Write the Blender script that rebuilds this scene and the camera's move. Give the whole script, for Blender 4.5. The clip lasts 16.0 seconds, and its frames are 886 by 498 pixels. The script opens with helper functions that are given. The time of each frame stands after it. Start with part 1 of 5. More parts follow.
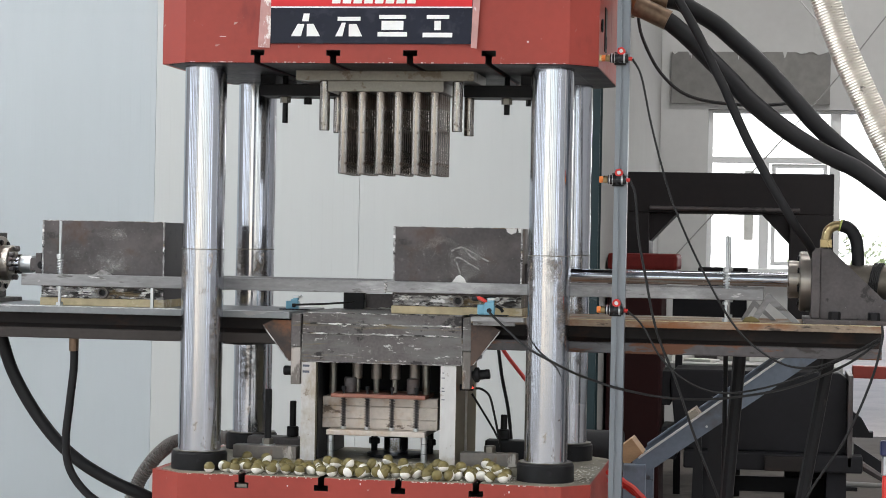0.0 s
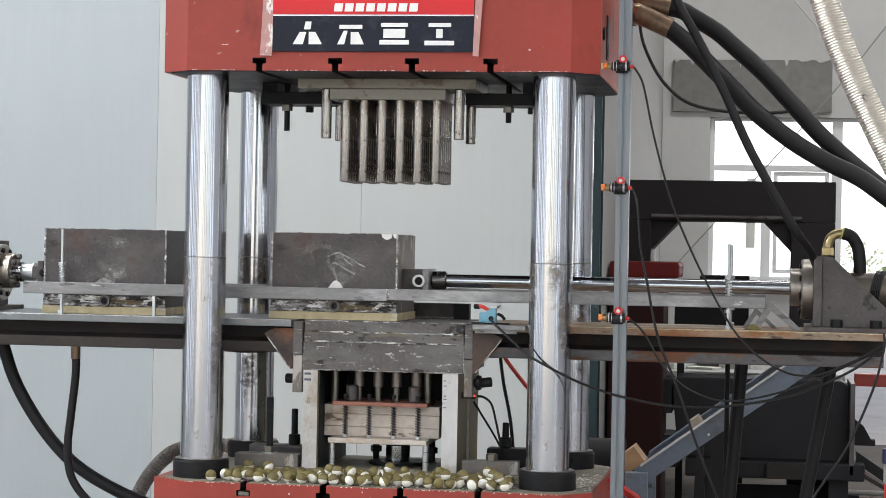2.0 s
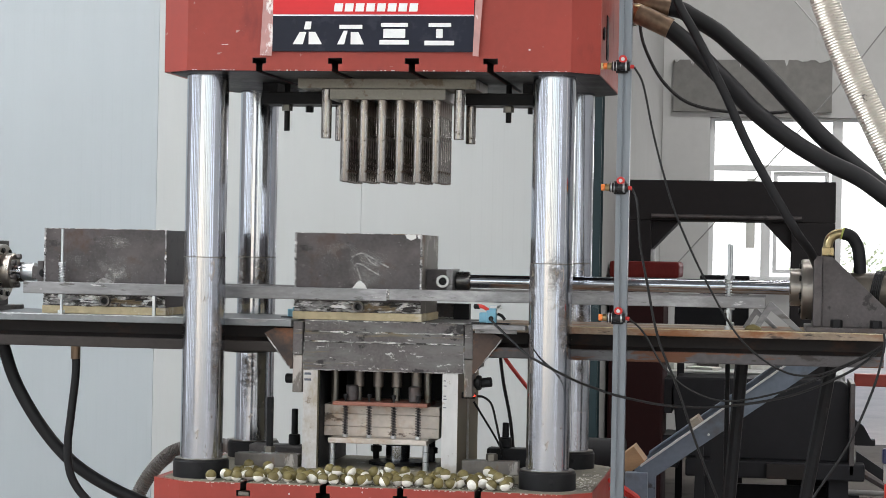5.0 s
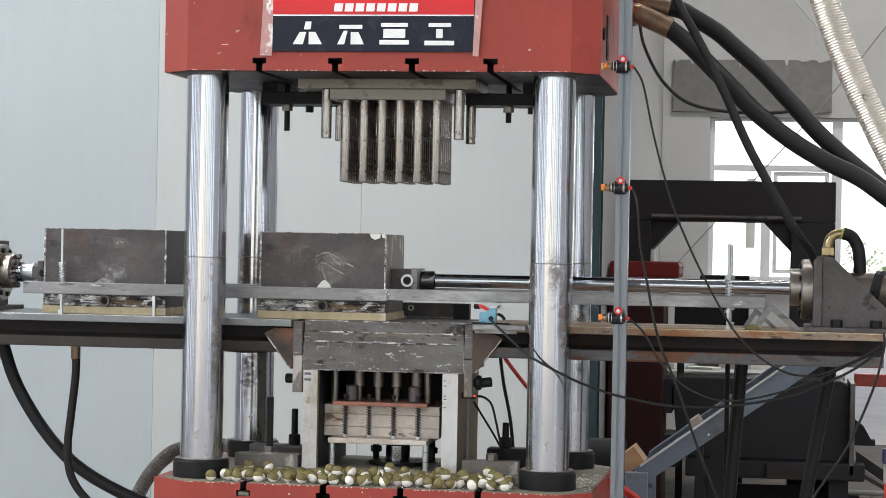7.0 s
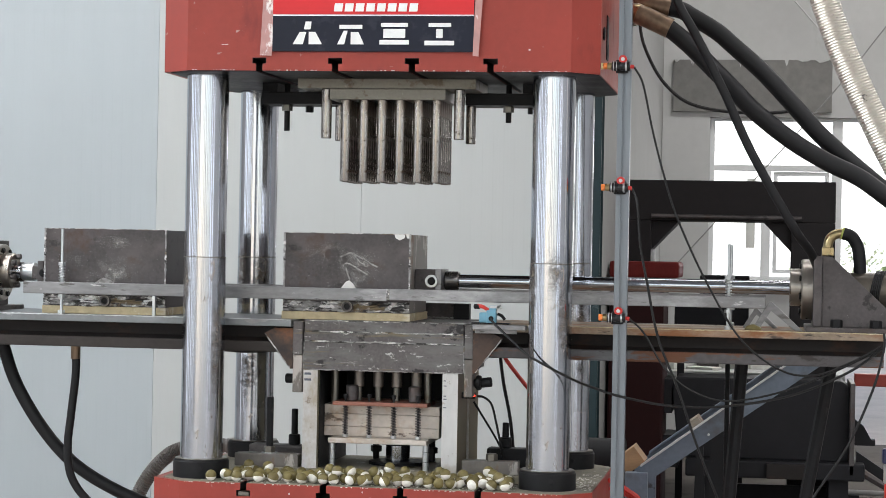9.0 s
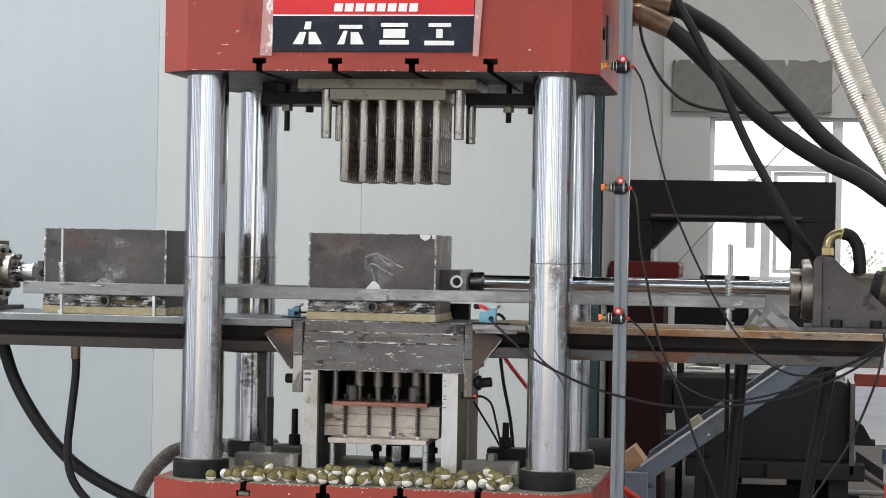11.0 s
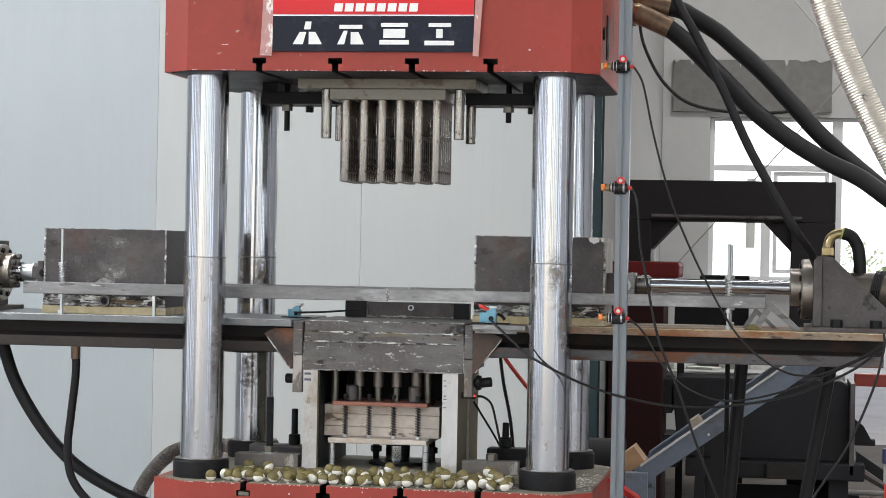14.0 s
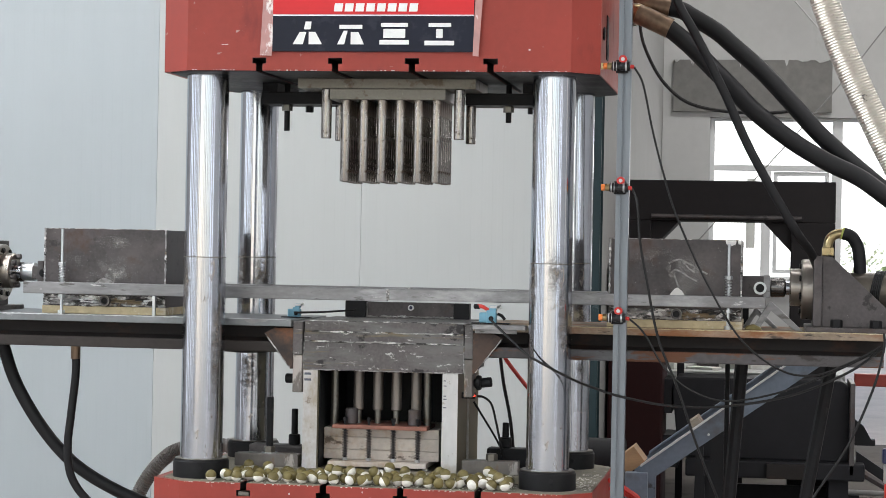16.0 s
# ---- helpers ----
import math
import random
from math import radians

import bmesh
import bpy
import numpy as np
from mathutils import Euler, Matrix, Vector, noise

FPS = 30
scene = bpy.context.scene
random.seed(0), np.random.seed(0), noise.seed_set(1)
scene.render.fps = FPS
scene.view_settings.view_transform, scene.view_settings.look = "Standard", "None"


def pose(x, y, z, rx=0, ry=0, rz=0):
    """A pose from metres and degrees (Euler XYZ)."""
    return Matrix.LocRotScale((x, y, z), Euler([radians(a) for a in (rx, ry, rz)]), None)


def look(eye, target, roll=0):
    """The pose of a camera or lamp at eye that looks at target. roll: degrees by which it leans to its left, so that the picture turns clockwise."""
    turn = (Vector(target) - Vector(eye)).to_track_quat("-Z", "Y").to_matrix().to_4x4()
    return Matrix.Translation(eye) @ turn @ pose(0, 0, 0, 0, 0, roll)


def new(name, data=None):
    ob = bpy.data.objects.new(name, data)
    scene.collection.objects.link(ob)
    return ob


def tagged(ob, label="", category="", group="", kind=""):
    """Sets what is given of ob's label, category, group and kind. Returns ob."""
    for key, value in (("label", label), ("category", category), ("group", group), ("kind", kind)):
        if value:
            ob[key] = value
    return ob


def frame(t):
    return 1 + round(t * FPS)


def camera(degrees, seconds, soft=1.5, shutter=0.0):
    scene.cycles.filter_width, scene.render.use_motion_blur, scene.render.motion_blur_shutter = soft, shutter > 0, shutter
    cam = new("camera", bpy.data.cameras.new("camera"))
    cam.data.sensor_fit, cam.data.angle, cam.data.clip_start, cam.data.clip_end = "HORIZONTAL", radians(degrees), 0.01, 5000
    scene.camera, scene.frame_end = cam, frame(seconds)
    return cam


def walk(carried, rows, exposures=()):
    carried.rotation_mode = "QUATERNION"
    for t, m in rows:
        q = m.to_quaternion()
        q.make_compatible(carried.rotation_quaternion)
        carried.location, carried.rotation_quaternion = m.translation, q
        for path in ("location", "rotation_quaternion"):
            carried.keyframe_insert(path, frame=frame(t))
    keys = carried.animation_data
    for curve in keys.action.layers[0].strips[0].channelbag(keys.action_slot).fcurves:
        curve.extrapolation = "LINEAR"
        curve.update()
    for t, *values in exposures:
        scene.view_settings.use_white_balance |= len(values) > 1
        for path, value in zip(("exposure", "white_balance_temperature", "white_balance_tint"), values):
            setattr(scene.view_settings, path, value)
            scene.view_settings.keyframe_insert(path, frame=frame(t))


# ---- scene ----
cam = camera(24.1, 16.0, soft=0.8, shutter=0.4)
EYE = (1.217, -6.402, 1.413)
walk(cam, [(t, look(EYE, target, 1.1)) for t, target in (
    (0.0, (0.1993, 0.0179, 1.3981)), (0.1, (0.1992, 0.0178, 1.4034)), (0.2, (0.1978, 0.0176, 1.4113)),
    (0.3, (0.1909, 0.0165, 1.4077)), (0.4, (0.1919, 0.0167, 1.4192)), (0.5, (0.1932, 0.0169, 1.4254)),
    (0.7, (0.1932, 0.0169, 1.4231)), (1.0, (0.1950, 0.0171, 1.4228)), (1.3, (0.1932, 0.0169, 1.4228)),
    (16.0, (0.1932, 0.0169, 1.4228)))])

# ---- light: daylight through the hall's openings, plus unseen fill lamps ----
world = bpy.data.worlds.new("daylight")
scene.world = world
world.use_nodes = True
wn = world.node_tree.nodes
sky = wn.new("ShaderNodeTexSky")
sky.sky_type, sky.sun_disc = "NISHITA", False
sky.sun_elevation, sky.sun_rotation = radians(40), radians(200)
world.node_tree.links.new(sky.outputs[0], wn["Background"].inputs[0])
wn["Background"].inputs[1].default_value = 0.12
scene.view_settings.exposure = 0.25


def area_light(name, at, target, wide, high, watts, tint=(1, 1, 1)):
    data = bpy.data.lights.new(name, "AREA")
    data.shape, data.size, data.size_y, data.energy, data.color = "RECTANGLE", wide, high, watts, tint
    ob = new(name, data)
    ob.matrix_basis = look(at, target)
    return ob


# daylight strips between the posts of the open front of the hall
GATES = ((-5.3, 1.5), (-3.3, 1.4), (-1.5, 1.0), (0.5, 1.1), (2.6, 1.5), (4.9, 1.2), (7.2, 1.6))
for gx, gw in GATES:
    area_light("gate_daylight", (gx, -12.9, 2.4), (gx, 0, 2.4), gw, 4.5, gw * 4.5 * math.pi * 0.85, (0.88, 0.94, 1.0))
# unseen high lamps that brighten the hall; below, openings for streaks in the columns
WEST_WINDOWS = (-10.6, -7.4, -4.2, -1.0)
EAST_WINDOWS = (-10.0, -6.0)
WEST_OPENINGS = ((-12.6, -10.2), (-9.0, -7.3), (-6.4, -5.4), (-4.6, -3.7), (-2.9, -2.1), (-1.4, -0.7))
EAST_OPENINGS = ((-12.2, -9.6), (-8.2, -6.9))
for yy in WEST_WINDOWS:
    area_light("left_window_daylight", (-6.9, yy, 4.6), (0, yy, 2.2), 2.6, 1.8, 112, (0.86, 0.94, 1.0))
for yy in EAST_WINDOWS:
    area_light("right_window_daylight", (8.9, yy, 4.6), (0, yy, 2.2), 2.6, 1.8, 95, (0.97, 0.98, 1.0))
area_light("far_window_daylight", (1.9, 9.42, 1.9), (1.9, 0, 1.6), 2.2, 1.1, 16)
# fill lamps added under the closed ceiling; there are no skylights
for xx in (-4.2, 5.2):
    area_light("roof_daylight", (xx, -5.0, 6.4), (xx, -5.0, 0), 1.4, 13.0, 425, (1.0, 0.975, 0.985))
area_light("roof_daylight", (-1.5, 1.6, 6.4), (-1.5, 1.6, 0), 9.0, 1.0, 115, (1.0, 0.975, 0.985))
area_light("roof_daylight", (4.2, 6.8, 6.4), (4.2, 6.8, 0), 6.0, 1.2, 235, (1.0, 0.985, 0.97))

# ---- materials ----
def material(name, colour, rough=0.5, metal=0.0, vary=0.15, scale=6.0, fine=60.0, bump=0.1,
             spots=None, stretch=(1, 1, 1), spec=0.5, island=0.0, rvar=0.1):
    """A surface with coarse and fine variation; spots: (colour, scale, threshold, roughness)."""
    m = bpy.data.materials.new(name)
    m.use_nodes = True
    n, l = m.node_tree.nodes, m.node_tree.links
    b = n["Principled BSDF"]
    tc = n.new("ShaderNodeTexCoord")
    mp = n.new("ShaderNodeMapping")
    mp.inputs["Scale"].default_value = stretch
    l.new(tc.outputs["Object"], mp.inputs[0])

    def noise_node(s, detail=5):
        t = n.new("ShaderNodeTexNoise")
        t.inputs["Scale"].default_value, t.inputs["Detail"].default_value = s, detail
        l.new(mp.outputs[0], t.inputs["Vector"])
        return t
    big, small = noise_node(scale), noise_node(fine, 3)
    add = n.new("ShaderNodeMath")
    add.operation = "MULTIPLY_ADD"
    l.new(small.outputs[0], add.inputs[0])
    add.inputs[1].default_value = 0.5
    l.new(big.outputs[0], add.inputs[2])
    ramp = n.new("ShaderNodeMapRange")
    ramp.inputs[1].default_value, ramp.inputs[2].default_value = 0.45, 1.05
    ramp.inputs[3].default_value, ramp.inputs[4].default_value = 1 - vary, 1 + vary
    l.new(add.outputs[0], ramp.inputs[0])
    mul = n.new("ShaderNodeMix")
    mul.data_type, mul.blend_type = "RGBA", "MULTIPLY"
    mul.inputs[0].default_value = 1
    mul.inputs[6].default_value = (*colour, 1)
    l.new(ramp.outputs[0], mul.inputs[7])
    out, rr = mul.outputs[2], None
    if island:
        oi = n.new("ShaderNodeObjectInfo")
        ir = n.new("ShaderNodeMapRange")
        ir.inputs[3].default_value, ir.inputs[4].default_value = 1 - island, 1 + island
        l.new(oi.outputs["Random"], ir.inputs[0])
        mi = n.new("ShaderNodeMix")
        mi.data_type, mi.blend_type = "RGBA", "MULTIPLY"
        mi.inputs[0].default_value = 1
        l.new(out, mi.inputs[6])
        l.new(ir.outputs[0], mi.inputs[7])
        out = mi.outputs[2]
    rbase = n.new("ShaderNodeMapRange")
    rbase.inputs[3].default_value, rbase.inputs[4].default_value = max(0.02, rough - rvar), min(1, rough + rvar)
    l.new(add.outputs[0], rbase.inputs[0])
    rbase.inputs[1].default_value, rbase.inputs[2].default_value = 0.4, 1.1
    rr = rbase.outputs[0]
    for sc, s_scale, thr, s_rough, s_stretch in (spots or ()):
        mp2 = n.new("ShaderNodeMapping")
        mp2.inputs["Scale"].default_value = s_stretch
        mp2.inputs["Location"].default_value = (s_scale * 0.37, 1.3, thr * 7)
        l.new(tc.outputs["Object"], mp2.inputs[0])
        t = n.new("ShaderNodeTexNoise")
        t.inputs["Scale"].default_value, t.inputs["Detail"].default_value, t.inputs["Roughness"].default_value = s_scale, 8, 0.65
        l.new(mp2.outputs[0], t.inputs["Vector"])
        g = n.new("ShaderNodeMapRange")
        g.inputs[1].default_value, g.inputs[2].default_value = thr - (0.05 if s_scale < 10 else 0.015), thr + (0.09 if s_scale < 10 else 0.04)
        l.new(t.outputs[0], g.inputs[0])
        mx = n.new("ShaderNodeMix")
        mx.data_type = "RGBA"
        l.new(g.outputs[0], mx.inputs[0])
        l.new(out, mx.inputs[6])
        mx.inputs[7].default_value = (*sc, 1)
        out = mx.outputs[2]
        mr = n.new("ShaderNodeMix")
        l.new(g.outputs[0], mr.inputs[0])
        l.new(rr, mr.inputs[2])
        mr.inputs[3].default_value = s_rough
        rr = mr.outputs[0]
    l.new(out, b.inputs["Base Color"])
    l.new(rr, b.inputs["Roughness"])
    b.inputs["Metallic"].default_value = metal
    b.inputs["Specular IOR Level"].default_value = spec
    if bump:
        bp = n.new("ShaderNodeBump")
        bp.inputs["Strength"].default_value, bp.inputs["Distance"].default_value = bump, 0.004
        l.new(add.outputs[0], bp.inputs["Height"])
        l.new(bp.outputs[0], b.inputs["Normal"])
    return m


def glow(name, colour, strength):
    m = bpy.data.materials.new(name)
    m.use_nodes = True
    b = m.node_tree.nodes["Principled BSDF"]
    b.inputs["Base Color"].default_value = (*colour, 1)
    b.inputs["Emission Color"].default_value = (*colour, 1)
    b.inputs["Emission Strength"].default_value = strength
    return m


ONE = (1, 1, 1)
RED = material("red_paint", (0.300, 0.046, 0.033), 0.45, 0, 0.14, 3, 40, 0.06,
               [((0.42, 0.30, 0.26), 30, 0.68, 0.6, ONE), ((0.20, 0.035, 0.03), 5, 0.66, 0.6, (1, 1, 0.4))], spec=0.35)
DARKRED = material("dark_red_paint", (0.018, 0.004, 0.004), 0.65, 0, 0.2, 3, 40, spec=0.15)
CHROME = material("chrome", (0.585, 0.605, 0.655), 0.125, 1, 0.07, 40, 130, 0.065, stretch=(1, 1, 0.006), rvar=0.03,
                  spots=[((0.40, 0.36, 0.32), 18, 0.68, 0.42, (1, 1, 0.25)), ((0.33, 0.25, 0.18), 70, 0.695, 0.5, (1, 1, 0.3))])
WORN = material("worn_sleeve", (0.535, 0.55, 0.59), 0.15, 1, 0.10, 40, 130, 0.08, stretch=(1, 1, 0.008), rvar=0.04,
                spots=[((0.36, 0.32, 0.28), 26, 0.635, 0.42, (1, 1, 0.3)), ((0.25, 0.19, 0.14), 60, 0.66, 0.5, (1, 1, 0.6))])
STEEL = material("ground_steel", (0.195, 0.184, 0.160), 0.38, 0.85, 0.22, 7, 110, 0.05,
                 [((0.14, 0.115, 0.085), 15, 0.585, 0.5, ONE), ((0.40, 0.39, 0.37), 40, 0.66, 0.4, ONE)])
BAR = material("bare_bar_steel", (0.235, 0.232, 0.235), 0.45, 0.6, 0.32, 7, 110, 0.1, stretch=(0.3, 1, 1),
               spots=[((0.42, 0.42, 0.42), 9, 0.60, 0.45, (0.35, 1, 1)), ((0.12, 0.115, 0.11), 24, 0.60, 0.5, (0.4, 1, 1.5)), ((0.55, 0.54, 0.53), 50, 0.66, 0.45, (0.3, 1, 1))])
PUNCH = material("polished_punch", (0.36, 0.335, 0.31), 0.17, 1, 0.16, 8, 60, 0.03, stretch=(1, 1, 0.3), rvar=0.05,
                 spots=[((0.17, 0.115, 0.078), 8, 0.535, 0.42, (1, 1, 0.5)), ((0.45, 0.43, 0.41), 40, 0.63, 0.35, (1, 1, 0.15)), ((0.10, 0.075, 0.055), 30, 0.63, 0.5, ONE)])
SCALE = material("mill_scale", (0.074, 0.066, 0.066), 0.46, 0.25, 0.45, 6, 110, 0.14,
                 [((0.108, 0.095, 0.092), 5, 0.55, 0.5, ONE), ((0.085, 0.052, 0.04), 6, 0.62, 0.7, ONE),
                  ((0.036, 0.032, 0.032), 13, 0.62, 0.5, ONE), ((0.15, 0.14, 0.135), 22, 0.655, 0.5, ONE), ((0.34, 0.33, 0.32), 70, 0.695, 0.6, ONE)], spec=0.4)
DIE = material("scuffed_die_steel", (0.106, 0.096, 0.094), 0.45, 0.3, 0.5, 6, 110, 0.16,
               [((0.15, 0.145, 0.14), 9, 0.54, 0.5, (0.5, 1, 2)), ((0.20, 0.155, 0.075), 7, 0.64, 0.7, (0.4, 1, 5)),
                ((0.032, 0.029, 0.029), 19, 0.595, 0.6, (0.7, 1, 1)), ((0.52, 0.51, 0.49), 46, 0.63, 0.6, (0.5, 1, 1.4)),
                ((0.46, 0.45, 0.43), 22, 0.635, 0.6, (0.3, 1, 3)), ((0.26, 0.255, 0.245), 30, 0.625, 0.55, (2.5, 1, 0.8))], spec=0.4)
CHANNEL = material("dark_channel_steel", (0.019, 0.016, 0.015), 0.6, 0.1, 0.3, 5, 60, 0.08,
                   [((0.065, 0.034, 0.022), 7, 0.59, 0.75, (0.5, 1, 1))], spec=0.25)
RUST = material("rusty_deck_steel", (0.26, 0.20, 0.145), 0.6, 0.25, 0.4, 5, 60, 0.12,
                [((0.24, 0.105, 0.045), 9, 0.54, 0.8, (0.4, 1, 1)), ((0.38, 0.36, 0.30), 9, 0.56, 0.6, (0.25, 1, 1.5)), ((0.065, 0.05, 0.042), 16, 0.585, 0.7, (0.4, 1, 2))])
FLANGEDARK = material("dark_flange_edge", (0.040, 0.034, 0.031), 0.55, 0.2, 0.3, 5, 60, 0.08,
                      [((0.075, 0.045, 0.032), 7, 0.59, 0.75, (0.4, 1, 1))], spec=0.3)
DECKGREY = material("grey_deck_steel", (0.19, 0.20, 0.205), 0.42, 0.5, 0.2, 5, 60, 0.06,
                    [((0.5, 0.5, 0.5), 16, 0.650, 0.5, (0.4, 1, 1))])
WELD = material("weld_bead", (0.36, 0.35, 0.34), 0.40, 0.4, 0.5, 30, 90, 0.4,
                [((0.045, 0.042, 0.04), 24, 0.52, 0.6, (0.5, 1, 1)), ((0.88, 0.87, 0.85), 36, 0.555, 0.45, (0.6, 1, 1)), ((0.20, 0.15, 0.09), 20, 0.61, 0.6, (0.5, 1, 1))])
SLAB = material("waxy_slab", (0.46, 0.38, 0.23), 0.6, 0, 0.25, 8, 50, 0.1,
                [((0.62, 0.57, 0.44), 12, 0.570, 0.6, (0.4, 1, 1)), ((0.26, 0.21, 0.12), 9, 0.630, 0.7, ONE)])
LIGHTSTEEL = material("pale_block_steel", (0.60, 0.54, 0.48), 0.45, 0.3, 0.2, 6, 60, 0.06,
                      [((0.42, 0.29, 0.18), 6, 0.565, 0.6, ONE), ((0.16, 0.12, 0.09), 22, 0.62, 0.6, (0.5, 1, 1))])
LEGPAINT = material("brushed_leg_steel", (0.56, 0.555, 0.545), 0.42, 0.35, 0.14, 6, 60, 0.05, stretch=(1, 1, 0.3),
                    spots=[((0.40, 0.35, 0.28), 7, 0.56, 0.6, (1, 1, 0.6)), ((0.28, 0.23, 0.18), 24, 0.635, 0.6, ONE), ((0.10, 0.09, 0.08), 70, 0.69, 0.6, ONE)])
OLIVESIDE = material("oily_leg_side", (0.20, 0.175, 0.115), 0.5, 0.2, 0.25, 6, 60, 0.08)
REDPLATE = material("copper_red_plate", (0.27, 0.115, 0.08), 0.5, 0.2, 0.22, 9, 60, 0.06)
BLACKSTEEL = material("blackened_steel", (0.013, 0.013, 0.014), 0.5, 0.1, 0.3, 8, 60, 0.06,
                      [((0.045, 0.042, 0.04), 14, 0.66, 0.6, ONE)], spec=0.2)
RUBBER = material("black_rubber", (0.0055, 0.0055, 0.0065), 0.55, 0, 0.3, 12, 90, 0.06,
                  [((0.030, 0.029, 0.028), 14, 0.66, 0.7, ONE)], spec=0.32)
CABLE = material("black_cable", (0.012, 0.012, 0.012), 0.55, 0, 0.2, 12, 90, 0.03, spec=0.3)
BRASS = material("plated_brass", (0.42, 0.33, 0.18), 0.3, 1, 0.2, 14, 60, 0.05)
BRONZE = material("hose_ferrule", (0.21, 0.145, 0.10), 0.4, 0.85, 0.4, 14, 60, 0.08)
ALU = material("anodised_post", (0.19, 0.21, 0.235), 0.34, 0.6, 0.08, 6, 60, 0.02, stretch=(1, 1, 0.2))
ZINC = material("zinc_rod", (0.55, 0.57, 0.58), 0.35, 0.9, 0.15, 14, 90, 0.04)
SILVER = material("braided_metal_hose", (0.74, 0.71, 0.65), 0.34, 0.9, 0.10, 20, 160, 0)
WALLWHITE = material("white_sandwich_panel", (0.474, 0.497, 0.487), 0.38, 0, 0.05, 0.8, 6, 0.01, stretch=(1, 1, 0.25), island=0.03,
                     spots=[((0.45, 0.47, 0.47), 3, 0.690, 0.5, (1, 1, 0.3))])
WALLGREY = material("grey_plaster", (0.50, 0.50, 0.49), 0.8, 0, 0.08, 1.2, 14, 0.03,
                    [((0.38, 0.38, 0.37), 2, 0.650, 0.8, (1, 1, 0.5))])
HALLGREY = material("grey_block_wall", (0.38, 0.385, 0.395), 0.8, 0, 0.1, 1.2, 14, 0.03)
INSETGREY = material("dusty_glass_panel", (0.185, 0.18, 0.17), 0.5, 0, 0.3, 2, 20, 0.02)
FRAMEWHITE = material("white_window_frame", (0.72, 0.73, 0.73), 0.45, 0, 0.06, 3, 30, 0.02)
CONCRETE = material("polished_concrete_floor", (0.37, 0.34, 0.315), 0.4, 0, 0.14, 1.5, 30, 0.03,
                    [((0.24, 0.22, 0.20), 2.5, 0.60, 0.45, ONE)])
DIMFLOOR = material("oily_bay_floor", (0.095, 0.084, 0.078), 0.85, 0, 0.25, 1.5, 30, 0.05,
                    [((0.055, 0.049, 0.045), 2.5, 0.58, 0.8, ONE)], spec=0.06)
CEIL = material("ceiling_sheet", (0.16, 0.165, 0.17), 0.6, 0, 0.06, 1, 8, 0.02)
GREEN = material("green_column_paint", (0.014, 0.029, 0.033), 0.5, 0, 0.2, 3, 40, 0.05,
                 [((0.20, 0.23, 0.23), 9, 0.68, 0.6, ONE)], spec=0.3)
BLUEGREY = material("blue_grey_paint", (0.145, 0.178, 0.222), 0.5, 0, 0.22, 4, 50, 0.05,
                    [((0.105, 0.11, 0.115), 5, 0.60, 0.6, ONE), ((0.06, 0.065, 0.07), 12, 0.66, 0.6, ONE)], spec=0.35)
DARKMACHINE = material("dark_machine_paint", (0.014, 0.014, 0.016), 0.6, 0, 0.3, 3, 30, 0.05, spec=0.2)
PORTAL = material("black_portal_steel", (0.016, 0.014, 0.0145), 0.6, 0.1, 0.3, 3, 30, 0.05, spec=0.22)
WOOD = material("raw_wood", (0.36, 0.22, 0.115), 0.65, 0, 0.2, 9, 60, 0.08, stretch=(1, 1, 4))
OLIVE = material("olive_clay", (0.155, 0.125, 0.042), 0.52, 0, 0.14, 30, 150, 0.05, island=0.14)
BALLWHITE = material("white_plaster_clay", (0.74, 0.72, 0.66), 0.7, 0, 0.1, 30, 150, 0.08, island=0.05)
SIGNRED = material("sign_red", (0.62, 0.03, 0.035), 0.4, 0, 0.05, 5, 50, 0.01, spec=0.3)
SIGNBLUE = material("sign_navy", (0.010, 0.012, 0.024), 0.4, 0, 0.2, 8, 60, 0.01,
                    [((0.022, 0.025, 0.04), 12, 0.58, 0.4, ONE)], spec=0.25)
SIGNWHITE = material("sign_white", (0.84, 0.84, 0.82), 0.45, 0, 0.04, 8, 60, 0.01)
TAPE = material("packing_tape", (0.47, 0.25, 0.23), 0.2, 0, 0.14, 20, 60, 0.15,
                [((0.75, 0.68, 0.66), 26, 0.590, 0.3, (1, 1, 0.5))])
CHALK = material("chalk_smear", (0.27, 0.262, 0.252), 0.8, 0, 0.5, 60, 200, 0.1, [((0.09, 0.085, 0.083), 60, 0.54, 0.6, ONE)])
CHALKBRIGHT = material("white_chip", (0.72, 0.71, 0.68), 0.7, 0, 0.1, 30, 90, 0.1)
ORANGE = material("orange_plastic", (0.75, 0.22, 0.05), 0.4, 0, 0.06, 20, 90, 0.02)
REDKNOB = material("red_plastic", (0.55, 0.03, 0.025), 0.3, 0, 0.06, 20, 90, 0.02)
REDHOSE = material("red_air_hose", (0.58, 0.04, 0.03), 0.35, 0, 0.06, 20, 90, 0.02)
SWITCHBLUE = material("blue_switch_body", (0.16, 0.36, 0.47), 0.42, 0.1, 0.12, 20, 90, 0.04)
NAVY = material("navy_cap", (0.02, 0.025, 0.07), 0.35, 0, 0.1, 20, 90, 0.02)
PAPER = material("white_sheets", (0.70, 0.70, 0.66), 0.8, 0, 0.1, 10, 60, 0.05)
INK = material("pencil_mark", (0.10, 0.11, 0.14), 0.7, 0, 0.05, 20, 90, 0)
LED = glow("red_led", (1.0, 0.05, 0.03), 4.0)
REFLECTGLOW = glow("hazy_yard", (0.92, 0.96, 1.0), 1.2)
OUTSIDE = glow("overcast_outside", (1.0, 1.0, 0.98), 1.6)
